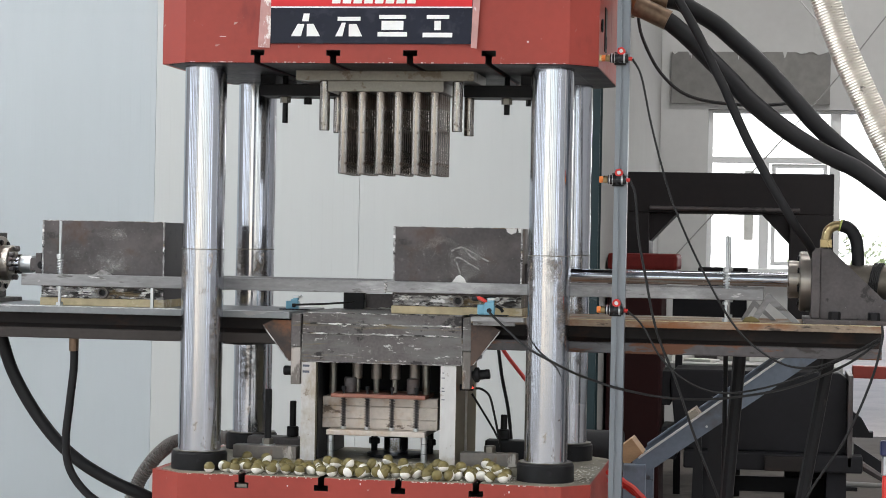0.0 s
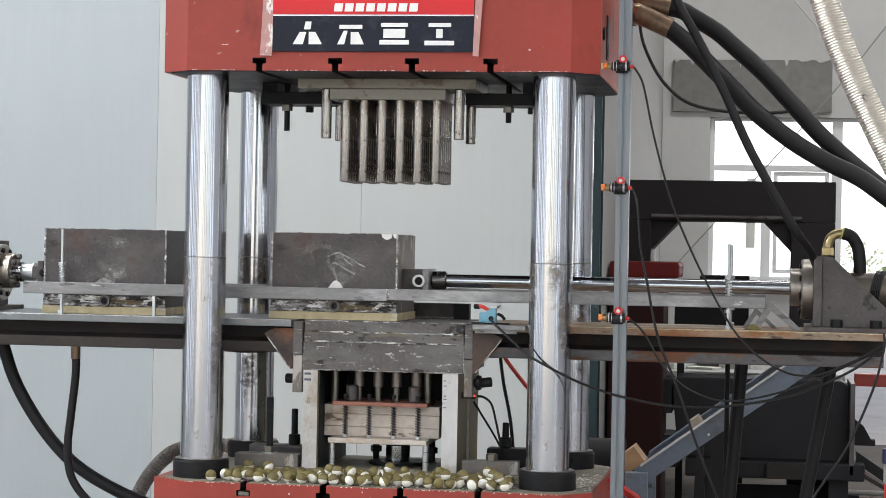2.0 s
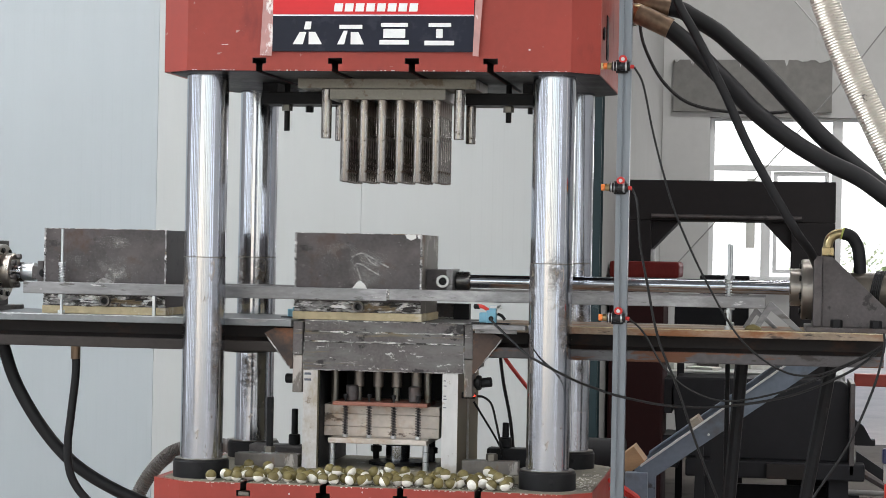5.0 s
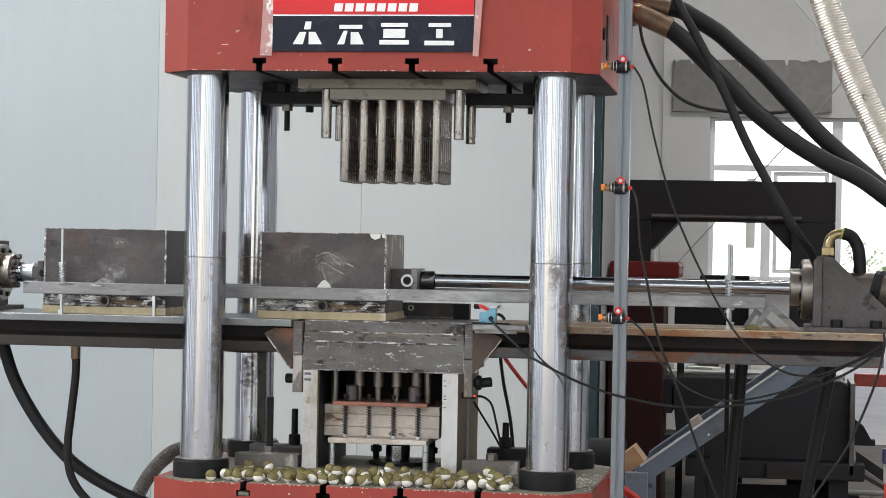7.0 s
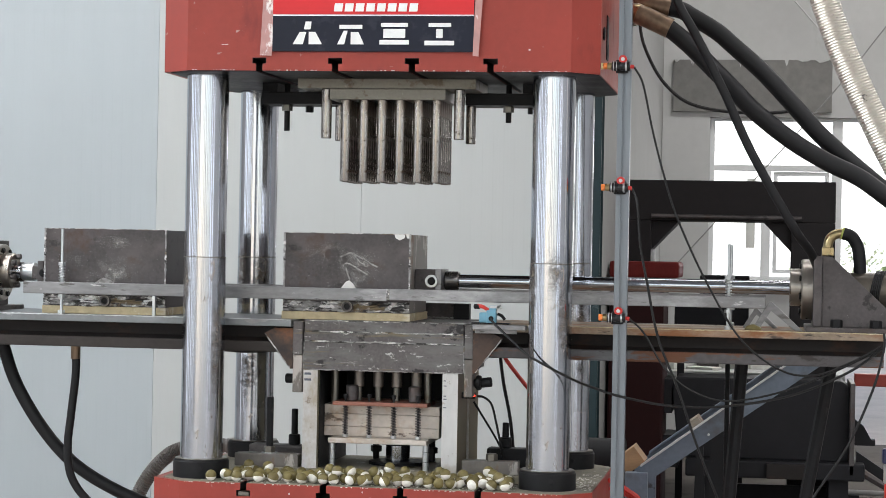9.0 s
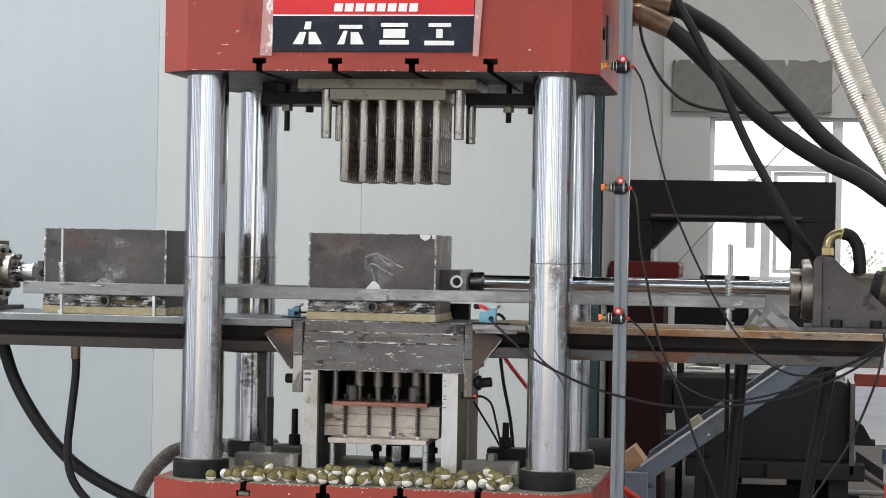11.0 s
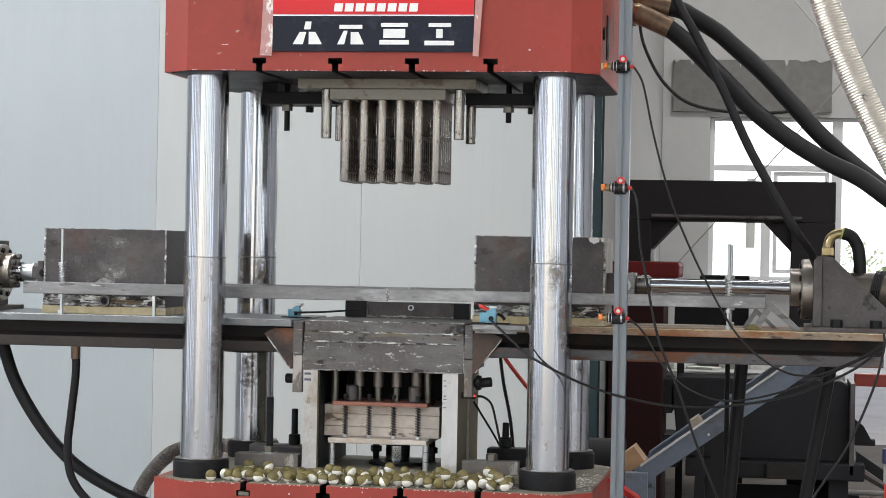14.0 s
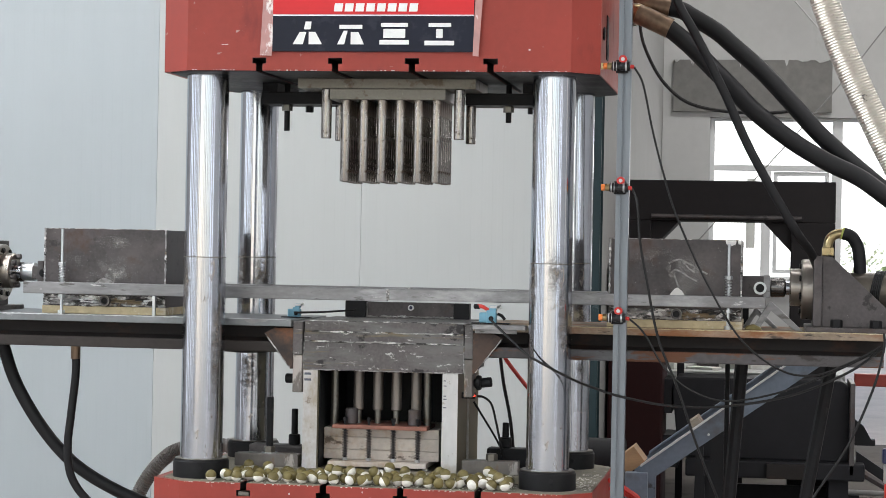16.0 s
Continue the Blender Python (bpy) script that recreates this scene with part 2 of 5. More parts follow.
DUSTY = material("dusty_bare_top", (0.235, 0.215, 0.165), 0.6, 0.15, 0.3, 8, 60, 0.1,
                 [((0.62, 0.61, 0.57), 40, 0.63, 0.7, ONE), ((0.12, 0.11, 0.085), 7, 0.60, 0.6, ONE)])
FLANGE = material("worn_flange_edge", (0.075, 0.069, 0.07), 0.45, 0.35, 0.4, 5, 60, 0.08,
                  [((0.135, 0.14, 0.15), 6, 0.55, 0.4, (0.3, 1, 1)), ((0.15, 0.068, 0.038), 13, 0.56, 0.8, (0.35, 1, 1.6)), ((0.04, 0.033, 0.03), 18, 0.60, 0.6, (0.4, 1, 1))])
CABINETRED = material("cabinet_red_paint", (0.11, 0.018, 0.016), 0.6, 0, 0.2, 3, 40, spec=0.05)
YARD = material("yard_surface", (0.46, 0.40, 0.37), 0.8, 0, 0.2, 2, 30, 0.05)
TONEDGREY = material("cement_render", (0.27, 0.268, 0.26), 0.85, 0, 0.1, 1.5, 18, 0.04)
DUCT = material("grey_duct_plastic", (0.15, 0.14, 0.13), 0.55, 0, 0.2, 6, 60, 0.05)
GUSSET = material("rusty_gusset", (0.07, 0.045, 0.034), 0.6, 0.2, 0.35, 7, 60, 0.1,
                  [((0.20, 0.09, 0.045), 9, 0.57, 0.8, ONE), ((0.03, 0.026, 0.024), 9, 0.58, 0.6, ONE), ((0.42, 0.38, 0.33), 26, 0.67, 0.6, ONE)])
BROWNPIN = material("browned_pin_sleeve", (0.20, 0.175, 0.155), 0.36, 0.7, 0.22, 9, 60, 0.04, stretch=(1, 1, 0.5),
                    spots=[((0.33, 0.27, 0.21), 12, 0.60, 0.5, (1, 1, 0.6))])
TURNED = material("turned_dark_steel", (0.36, 0.33, 0.295), 0.30, 0.9, 0.14, 8, 70, 0.03, stretch=(1, 0.3, 0.3))
STREAKED = material("streaked_side_steel", (0.16, 0.145, 0.13), 0.5, 0.3, 0.3, 5, 60, 0.08,
                    [((0.45, 0.42, 0.38), 14, 0.56, 0.6, (1, 1, 0.4)), ((0.20, 0.11, 0.06), 9, 0.61, 0.7, (1, 1, 0.5))])
COUPLING = material("dark_turned_coupling", (0.17, 0.165, 0.16), 0.24, 0.95, 0.15, 8, 70, 0.02, stretch=(1, 0.3, 0.3))
SENSORBLACK = material("sensor_barrel", (0.035, 0.035, 0.038), 0.25, 0.6, 0.1, 20, 90, 0.02)
WALLFILM = material("bluish_film_panel", (0.41, 0.455, 0.472), 0.42, 0, 0.05, 0.9, 6, 0, stretch=(1, 1, 0.2), island=0.02,
                    spots=[((0.39, 0.43, 0.44), 3, 0.72, 0.4, (1, 1, 0.3))])
BARREL = material("oily_barrel_steel", (0.135, 0.120, 0.100), 0.36, 0.6, 0.25, 5, 60, 0.05,
                  [((0.065, 0.055, 0.048), 8, 0.60, 0.5, ONE)])


def dust_film(name, colour, scale, thin):
    """A patchy film that thins out towards the rim of the flat piece it lies on."""
    m = material(name, colour, 0.8, 0, 0.3, 30, 150, 0.05)
    n, l = m.node_tree.nodes, m.node_tree.links
    tc = n.new("ShaderNodeTexCoord")
    mp = n.new("ShaderNodeMapping")
    mp.vector_type = "POINT"
    mp.inputs["Location"].default_value = (-1, 0, -1)
    mp.inputs["Scale"].default_value = (2, 0, 2)
    l.new(tc.outputs["Generated"], mp.inputs[0])
    far = n.new("ShaderNodeVectorMath")
    far.operation = "LENGTH"
    l.new(mp.outputs[0], far.inputs[0])
    fade = n.new("ShaderNodeMapRange")
    fade.interpolation_type = "SMOOTHSTEP"
    fade.inputs[1].default_value, fade.inputs[2].default_value = 1.0, 0.1
    l.new(far.outputs["Value"], fade.inputs[0])
    t = n.new("ShaderNodeTexNoise")
    t.inputs["Scale"].default_value, t.inputs["Detail"].default_value, t.inputs["Roughness"].default_value = scale, 8, 0.7
    l.new(tc.outputs["Object"], t.inputs["Vector"])
    g = n.new("ShaderNodeMapRange")
    g.inputs[1].default_value, g.inputs[2].default_value = thin, thin + 0.28
    l.new(t.outputs[0], g.inputs[0])
    mul = n.new("ShaderNodeMath")
    mul.operation = "MULTIPLY"
    l.new(fade.outputs[0], mul.inputs[0])
    l.new(g.outputs[0], mul.inputs[1])
    l.new(mul.outputs[0], n["Principled BSDF"].inputs["Alpha"])
    return m


DUSTFILM = dust_film("pale_dust_film", (0.36, 0.35, 0.33), 28, 0.44)
GRIME = dust_film("brown_grime_film", (0.19, 0.16, 0.13), 34, 0.38)
DUSTTHIN = dust_film("thin_dust_film", (0.30, 0.285, 0.27), 16, 0.46)
LEAF = bpy.data.materials.new("backlit_leaf")
LEAF.use_nodes = True
ln = LEAF.node_tree.nodes
lt = ln.new("ShaderNodeBsdfTranslucent")
lt.inputs[0].default_value = (0.74, 0.80, 0.55, 1)
LEAF.node_tree.links.new(lt.outputs[0], ln["Material Output"].inputs[0])

# ---- mesh helpers ----
ORIGIN = {}


def thing(name, at=(0, 0, 0), label="", category="", group="", kind=""):
    ob = new(name)
    ob.empty_display_size = 0.05
    ob.location = at
    ORIGIN[ob] = Vector(at)
    return tagged(ob, label, category, group, kind)


def part(name, bm, mat, parent=None, label="", smooth=False):
    """Links a bmesh, built in world places, as one mesh under parent."""
    me = bpy.data.meshes.new(name)
    at = ORIGIN.get(parent, Vector((0, 0, 0)))
    if parent is not None:
        bmesh.ops.translate(bm, verts=bm.verts, vec=-at)
    bmesh.ops.recalc_face_normals(bm, faces=bm.faces)
    if smooth:
        for f in bm.faces:
            f.smooth = True
        for e in bm.edges:
            if len(e.link_faces) == 2 and e.calc_face_angle(0) > 0.6:
                e.smooth = False
    bm.to_mesh(me)
    bm.free()
    for mm in (mat if isinstance(mat, (list, tuple)) else (mat,)):
        me.materials.append(mm)
    ob = new(name, me)
    if parent is not None:
        ob.parent = parent
        ORIGIN[ob] = at
    return tagged(ob, label)


def again(ob, offset, parent=None, turn=None):
    """Another object on the same mesh, moved by offset."""
    o = new(ob.name.split(".")[0], ob.data)
    o.parent = parent or ob.parent
    o.matrix_basis = Matrix.Translation(Vector(offset) + ob.location) @ (turn or Matrix())
    if "label" in ob:
        o["label"] = ob["label"]
    return o


def box(bm, x0, x1, y0, y1, z0, z1, bevel=0.0, m=None):
    r = bmesh.ops.create_cube(bm, size=1)
    vs = r["verts"]
    bmesh.ops.scale(bm, verts=vs, vec=(x1 - x0, y1 - y0, z1 - z0))
    bmesh.ops.translate(bm, verts=vs, vec=((x0 + x1) / 2, (y0 + y1) / 2, (z0 + z1) / 2))
    if m is not None:
        bmesh.ops.transform(bm, matrix=m, verts=vs)
    if bevel:
        es = list({e for v in vs for e in v.link_edges})
        bmesh.ops.bevel(bm, geom=es, offset=bevel, segments=2, profile=0.6, affect="EDGES")
    return bm


def B(*a, **k):
    return box(bmesh.new(), *a, **k)


def lathe(bm, profile, base, axis, seg=32):
    """Turns (radius, distance along the axis) round the axis from base."""
    q = Vector((0, 0, 1)).rotation_difference(Vector(axis).normalized()).to_matrix()
    rings = []
    for r, h in profile:
        if r < 1e-6:
            rings.append([bm.verts.new(Vector(base) + q @ Vector((0, 0, h)))])
        else:
            rings.append([bm.verts.new(Vector(base) + q @ Vector((r * math.cos(a), r * math.sin(a), h)))
                          for a in (2 * math.pi * i / seg for i in range(seg))])
    for a, b in zip(rings, rings[1:]):
        for i in range(seg):
            j = (i + 1) % seg
            if len(a) == 1 and len(b) == 1:
                continue
            if len(a) == 1:
                bm.faces.new((a[0], b[i], b[j]))
            elif len(b) == 1:
                bm.faces.new((a[i], a[j], b[0]))
            else:
                bm.faces.new((a[i], a[j], b[j], b[i]))
    return bm


def rod(bm, p0, p1, r, seg=16, c=None):
    p0, p1 = Vector(p0), Vector(p1)
    h = (p1 - p0).length
    c = min(r * 0.15, 0.003) if c is None else c
    return lathe(bm, [(0, 0), (r - c, 0), (r, c), (r, h - c), (r - c, h), (0, h)], p0, p1 - p0, seg)


def R(*a, **k):
    return rod(bmesh.new(), *a, **k)


def ring(bm, p0, p1, r0, r1, seg=24):
    h = (Vector(p1) - Vector(p0)).length
    prof = [(r0, 0), (r1, 0), (r1, h), (r0, h), (r0, 0)]
    return lathe(bm, prof, p0, Vector(p1) - Vector(p0), seg)


def prism(bm, pts, axis, d0, d1, bevel=0.0):
    """A polygon in the plane across axis ('x': y, z; 'y': x, z; 'z': x, y), from d0 to d1."""
    put = {"x": lambda u, v, d: (d, u, v), "y": lambda u, v, d: (u, d, v), "z": lambda u, v, d: (u, v, d)}[axis]
    a = [bm.verts.new(put(u, v, d0)) for u, v in pts]
    b = [bm.verts.new(put(u, v, d1)) for u, v in pts]
    fs = [bm.faces.new(a), bm.faces.new(b[::-1])]
    for i in range(len(pts)):
        j = (i + 1) % len(pts)
        fs.append(bm.faces.new((a[i], b[i], b[j], a[j])))
    if bevel:
        es = list({e for f in fs for e in f.edges})
        bmesh.ops.bevel(bm, geom=es, offset=bevel, segments=2, profile=0.6, affect="EDGES")
    return bm


def spline(pts, steps=8):
    pts = [Vector(p) for p in pts]
    q = [2 * pts[0] - pts[1], *pts, 2 * pts[-1] - pts[-2]]
    out = []
    for i in range(1, len(q) - 2):
        p0, p1, p2, p3 = q[i - 1:i + 3]
        for s in range(steps):
            t = s / steps
            out.append(0.5 * (2 * p1 + (p2 - p0) * t + (2 * p0 - 5 * p1 + 4 * p2 - p3) * t * t
                              + (3 * p1 - p0 - 3 * p2 + p3) * t ** 3))
    return out + [pts[-1]]


def tube(bm, path, r, seg=10, radius=None):
    path = [Vector(p) for p in path]
    n = len(path)
    nrm = None
    rings = []
    for i, p in enumerate(path):
        t = (path[min(i + 1, n - 1)] - path[max(i - 1, 0)]).normalized()
        if nrm is None:
            nrm = t.orthogonal().normalized()
        nrm = (nrm - t * nrm.dot(t)).normalized()
        bn = t.cross(nrm)
        rr = radius(i) if radius else r
        rings.append([bm.verts.new(p + (nrm * math.cos(a) + bn * math.sin(a)) * rr)
                      for a in (2 * math.pi * k / seg for k in range(seg))])
    for a, b in zip(rings, rings[1:]):
        for i in range(seg):
            j = (i + 1) % seg
            bm.faces.new((a[i], a[j], b[j], b[i]))
    bm.faces.new(rings[0][::-1])
    bm.faces.new(rings[-1])
    return bm


def hexbolt(bm, at, axis, r, h, seg=6):
    return lathe(bm, [(0, 0), (r, 0), (r, h * 0.85), (r * 0.88, h), (0, h)], at, axis, seg)


def helix(bm, x, y, z0, z1, r, wire, turns):
    n = int(turns * 10)
    return tube(bm, [(x + r * math.cos(2 * math.pi * i / 10), y + r * math.sin(2 * math.pi * i / 10),
                      z0 + (z1 - z0) * i / n) for i in range(n + 1)], wire, 5)


def bead(bm, p0, p1, r, n, rnd):
    """A lumpy weld bead from p0 to p1."""
    p0, p1 = Vector(p0), Vector(p1)
    pts = [p0.lerp(p1, i / n) + Vector((0, rnd.uniform(-1, 1) * r * 0.2, rnd.uniform(-1, 1) * r * 0.5)) for i in range(n + 1)]
    return tube(bm, pts, r, 6, lambda i: r * rnd.uniform(0.55, 1.25))


# ---- the hall ----
def slab(name, x0, x1, y0, y1, z0, z1, mat, label, category):
    return tagged(part(name, B(x0, x1, y0, y1, z0, z1), mat), label, category, kind="structure")


slab("floor", -7.3, 9.3, -13.3, 9.8, -0.2, 0.0, CONCRETE, "worn grey concrete workshop floor", "floor")
# darker slab over the far floor, its dim light put into the colour
slab("floor_bay", 0.36, 9.0, 3.81, 9.8, 0.0, 0.004, DIMFLOOR, "concrete floor of the far bay, coloured dark for its dim light", "floor")
# out of view; kept dark so the chrome rod reflects little from above
slab("ceiling", -7.3, 9.3, -13.3, 9.8, 6.5, 6.7, CEIL, "unseen dark sheet metal hall ceiling", "ceiling")


def wall_with_openings(name, along, at, thick, a0, a1, z1, holes, mat, label, z0=0):
    """A wall along x or y with rectangular openings (a0, a1, z0, z1)."""
    bm = bmesh.new()

    def piece(u0, u1, w0, w1):
        if u1 - u0 > 1e-4 and w1 - w0 > 1e-4:
            if along == "x":
                box(bm, u0, u1, at, at + thick, w0, w1)
            else:
                box(bm, at, at + thick, u0, u1, w0, w1)
    u = a0
    for h0, h1, b0, b1 in sorted(holes):
        piece(u, h0, z0, z1)
        piece(h0, h1, z0, b0)
        piece(h0, h1, b1, z1)
        u = h1
    piece(u, a1, z0, z1)
    return tagged(part(name, bm, mat), label, "wall", kind="structure")


wall_with_openings("wall_south", "x", -13.3, 0.3, -7, 9, 6.5, [(gx - gw / 2, gx + gw / 2, 0.0, 4.7) for gx, gw in GATES], WALLWHITE, "white panelled hall wall with a tall gate")
# side walls out of view, their openings spaced to shape the column reflections
wall_with_openings("wall_west", "y", -7.3, 0.3, -13.3, 3.8, 3.2, [(a, b, 0.3, 2.8) for a, b in WEST_OPENINGS], HALLGREY, "unseen grey block hall wall with added tall openings")
wall_with_openings("wall_west_upper", "y", -7.3, 0.3, -13.3, 3.8, 6.5, [(y - 1.3, y + 1.3, 3.7, 5.5) for y in WEST_WINDOWS], HALLGREY, "unseen grey block hall wall with an added high window band", 3.2)
wall_with_openings("wall_east", "y", 9.0, 0.3, -13.3, 9.8, 3.2, [(a, b, 0.3, 2.8) for a, b in EAST_OPENINGS], HALLGREY, "unseen grey block hall wall with added tall openings")
wall_with_openings("wall_east_upper", "y", 9.0, 0.3, -13.3, 9.8, 6.5, [(y - 1.3, y + 1.3, 3.7, 5.5) for y in EAST_WINDOWS], HALLGREY, "unseen grey block hall wall with an added high window band", 3.2)
# glowing boards added out of view for the columns to reflect
tagged(part("backdrop_west", B(-11.1, -11.0, -18, 6, -0.2, 6), REFLECTGLOW), "unseen glowing board that puts bright streaks in the chrome", "backdrop", kind="structure")
tagged(part("backdrop_east", B(13.0, 13.1, -18, 6, -0.2, 6), REFLECTGLOW), "unseen glowing board that puts bright streaks in the chrome", "backdrop", kind="structure")
wall_with_openings("wall_far", "x", 9.5, 0.3, 0.3, 9.0, 6.5, [(0.72, 1.68, 1.25, 2.48), (1.68, 2.70, 0.0, 2.48)], WALLGREY, "grey plastered far wall around a bright window")
# return wall coloured darker to take down the roof light on it
tagged(part("wall_return", B(0.22, 0.36, 3.62, 9.5, 0, 6.5), TONEDGREY), "return wall in a toned-down grey", "wall", kind="structure")

# ribbed sandwich panels of the wall behind the press
north = thing("wall_north", (0, 3.5, 0), "white ribbed sandwich panel wall behind the press", "wall", kind="structure")
part("backing", B(-7, 0.355, 3.53, 3.8, 0, 6.5), WALLWHITE, north)


def panel_mesh():
    bm = bmesh.new()
    w, pts = 1.0317, []
    n = 20
    for i in range(n):
        u = w * i / n
        pts += [(u + 0.0015, 3.5), (u + w / n * 0.44, 3.5), (u + w / n * 0.52, 3.5003), (u + w / n * 0.92, 3.5003)]
    pts += [(w, 3.5), (w, 3.528), (0, 3.528)]
    return prism(bm, pts, "z", 0, 6.5)


first = part("panel", panel_mesh(), WALLWHITE, north)
first.location = (-0.77, 0, 0)
film = part("panel", panel_mesh(), WALLFILM, north, "panel under bluish protective film")
film.location = (-0.77 - 2.064, 0, 0)
again(first, (-1.032, 0, 0))
for k in range(-4, 0):
    again(film, (1.032 * k, 0, 0))
tail = part("panel", B(0.2628, 0.355, 3.5, 3.528, 0, 6.5), WALLWHITE, north)

gpost = thing("building_column", (0.40, 3.40, 0), "dark green painted steel building column", "column", kind="structure")
gb = bmesh.new()
box(gb, 0.362, 0.408, 3.34, 3.352, 0, 6.5)
box(gb, 0.362, 0.408, 3.478, 3.49, 0, 6.5)
box(gb, 0.380, 0.390, 3.352, 3.478, 0, 6.5)
part("column_shaft", gb, GREEN, gpost)

# far window: frame, mullions, the bright outside
win = thing("window_1", (2.06, 9.5, 1.25), "white framed window glaring with daylight", "window", kind="structure")
fb = bmesh.new()
for a in ((0.72, 0.755, 1.25, 2.48), (2.66, 2.70, 0.0, 2.48), (0.755, 1.64, 1.25, 1.275), (0.755, 2.66, 2.455, 2.48), (0.755, 1.64, 2.078, 2.122)):
    box(fb, a[0], a[1], 9.56, 9.63, a[2], a[3], 0.004)
part("window_frame", fb, FRAMEWHITE, win)
part("door_jamb", B(1.64, 1.715, 9.55, 9.63, 0.0, 2.455, bevel=0.004), FRAMEWHITE, win)
part("mullion", B(1.115, 1.185, 9.56, 9.62, 1.275, 2.078, bevel=0.004), FRAMEWHITE, win)
for a in ((1.205, 1.62, 2.042, 2.072), (1.205, 1.235, 1.30, 2.042), (1.59, 1.62, 1.30, 2.042), (1.235, 1.59, 1.30, 1.33)):
    part("sash", B(a[0], a[1], 9.575, 9.605, a[2], a[3], bevel=0.003), FRAMEWHITE, win)
part("beige_blind", B(1.0, 1.07, 9.6, 9.61, 1.49, 2.02), PAPER, win, "beige strip behind the glass")
part("window_sill", B(0.66, 1.68, 9.42, 9.5, 1.21, 1.25, bevel=0.005), FRAMEWHITE, win)
tagged(part("pavement", B(-30, 34, 9.8, 40.0, -0.2, -0.005), YARD), "pale concrete pavement outside the far door", "pavement", kind="structure")
tagged(part("backdrop", B(-30, 34, 40.0, 40.1, -0.2, 24), OUTSIDE), "bright overcast daylight outside", "backdrop", kind="structure")
inset = thing("wall_recess", (1.0, 9.5, 2.53), "dusty grey glazed panel set in the wall above the window", "wall panel", kind="structure")
part("recess_panel", B(0.436, 1.626, 9.47, 9.5, 2.518, 2.913), INSETGREY, inset)
r9 = random.Random(9)
for x, w, h in ((0.438, 0.045, 0.020), (0.56, 0.03, 0.035), (0.575, 0.02, 0.05), (0.66, 0.10, 0.010), (0.93, 0.018, 0.06), (1.02, 0.12, 0.008), (1.27, 0.03, 0.045), (1.37, 0.09, 0.012), (1.50, 0.10, 0.022)):
    part("peeling_strip", prism(bmesh.new(), [(x, 2.912), (x + w, 2.912), (x + w * r9.uniform(0.5, 0.9), 2.912 - h * 0.7), (x + w * r9.uniform(0.3, 0.5), 2.912 - h)], "y", 9.462, 9.469), WALLGREY, inset)

# ---- the hydraulic press ----
ZB, ZU = 0.685, 1.965          # top of the base, underside of the crosshead
CX, CXR, CY0, CY1, CM = 0.570, 0.5365, 0.0, 0.672, 0.336
press = thing("hydraulic_press", (0, CM, 0), "red four-column hydraulic press with chromed columns", "press")
SLOTS = (-0.369, -0.129, 0.111, 0.354)


BASE_SLOTS = (-0.394, -0.142, 0.100, 0.340)


def slotted_block(z0, z1, slot_top):
    """A block with chamfered corners and T-slots cut along y into its top or underside."""
    bm = bmesh.new()
    y0, y1 = -0.142, 0.815
    edge = z1 if slot_top else z0
    s = -1 if slot_top else 1
    pts = []
    at = BASE_SLOTS if slot_top else SLOTS
    for x in at:
        pts += [(x - 0.010, edge), (x - 0.010, edge + s * 0.022), (x - 0.022, edge + s * 0.022), (x - 0.022, edge + s * 0.040),
                (x + 0.022, edge + s * 0.040), (x + 0.022, edge + s * 0.022), (x + 0.010, edge + s * 0.022), (x + 0.010, edge)]
    other = z0 if slot_top else z1
    poly = [(-0.60, edge), *pts, (0.60, edge), (0.60, other), (-0.60, other)]
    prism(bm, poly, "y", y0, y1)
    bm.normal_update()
    # inside the T-slots: unpainted metal, blackened to hold the slots' shade
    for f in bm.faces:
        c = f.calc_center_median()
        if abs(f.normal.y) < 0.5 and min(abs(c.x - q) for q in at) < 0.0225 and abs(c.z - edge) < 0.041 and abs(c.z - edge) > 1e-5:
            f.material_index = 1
    for sx in (-1, 1):
        e = 0.682 if sx > 0 else (0.706 if slot_top else 0.698)
        prism(bm, [(sx * 0.60, y0), (sx * e, y0 + 0.085), (sx * e, y1 - 0.085), (sx * 0.60, y1)], "z", z0, z1)
    return bm


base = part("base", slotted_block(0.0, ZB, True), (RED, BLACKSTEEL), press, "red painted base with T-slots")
# worn bare top skin of the base between the slots
xs = [-0.597, *BASE_SLOTS, 0.597]
for a, b in zip(xs, xs[1:]):
    part("bare_top", B(a + (0.012 if a > -0.59 else 0), b - (0.012 if b < 0.59 else 0), -0.139, 0.812, ZB, ZB + 0.002), DUSTY, base)
for sx in (-1, 1):
    part("bare_wing", prism(bmesh.new(), [(sx * 0.598, -0.136), (sx * 0.678, -0.052), (sx * 0.678, 0.725), (sx * 0.598, 0.81)], "z", ZB, ZB + 0.002), DUSTY, base)
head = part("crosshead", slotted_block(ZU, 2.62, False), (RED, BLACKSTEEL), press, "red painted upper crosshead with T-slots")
# thin black skins below the crosshead carry its underside shade as colour
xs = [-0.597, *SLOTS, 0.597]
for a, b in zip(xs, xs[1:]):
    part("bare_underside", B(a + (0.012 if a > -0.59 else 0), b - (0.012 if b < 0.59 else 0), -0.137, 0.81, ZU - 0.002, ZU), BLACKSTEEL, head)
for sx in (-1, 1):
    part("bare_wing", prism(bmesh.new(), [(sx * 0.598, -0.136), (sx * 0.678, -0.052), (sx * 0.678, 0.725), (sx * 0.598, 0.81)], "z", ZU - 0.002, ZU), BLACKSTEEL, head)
for z, y in ((2.10, 0.03), (2.06, 0.17)):
    part("side_plug", R((0.682, y, z), (0.688, y, z), 0.022), BLACKSTEEL, head)
part("side_slot", B(0.682, 0.686, 0.14, 0.20, 2.03, 2.17, bevel=0.002), BLACKSTEEL, head)

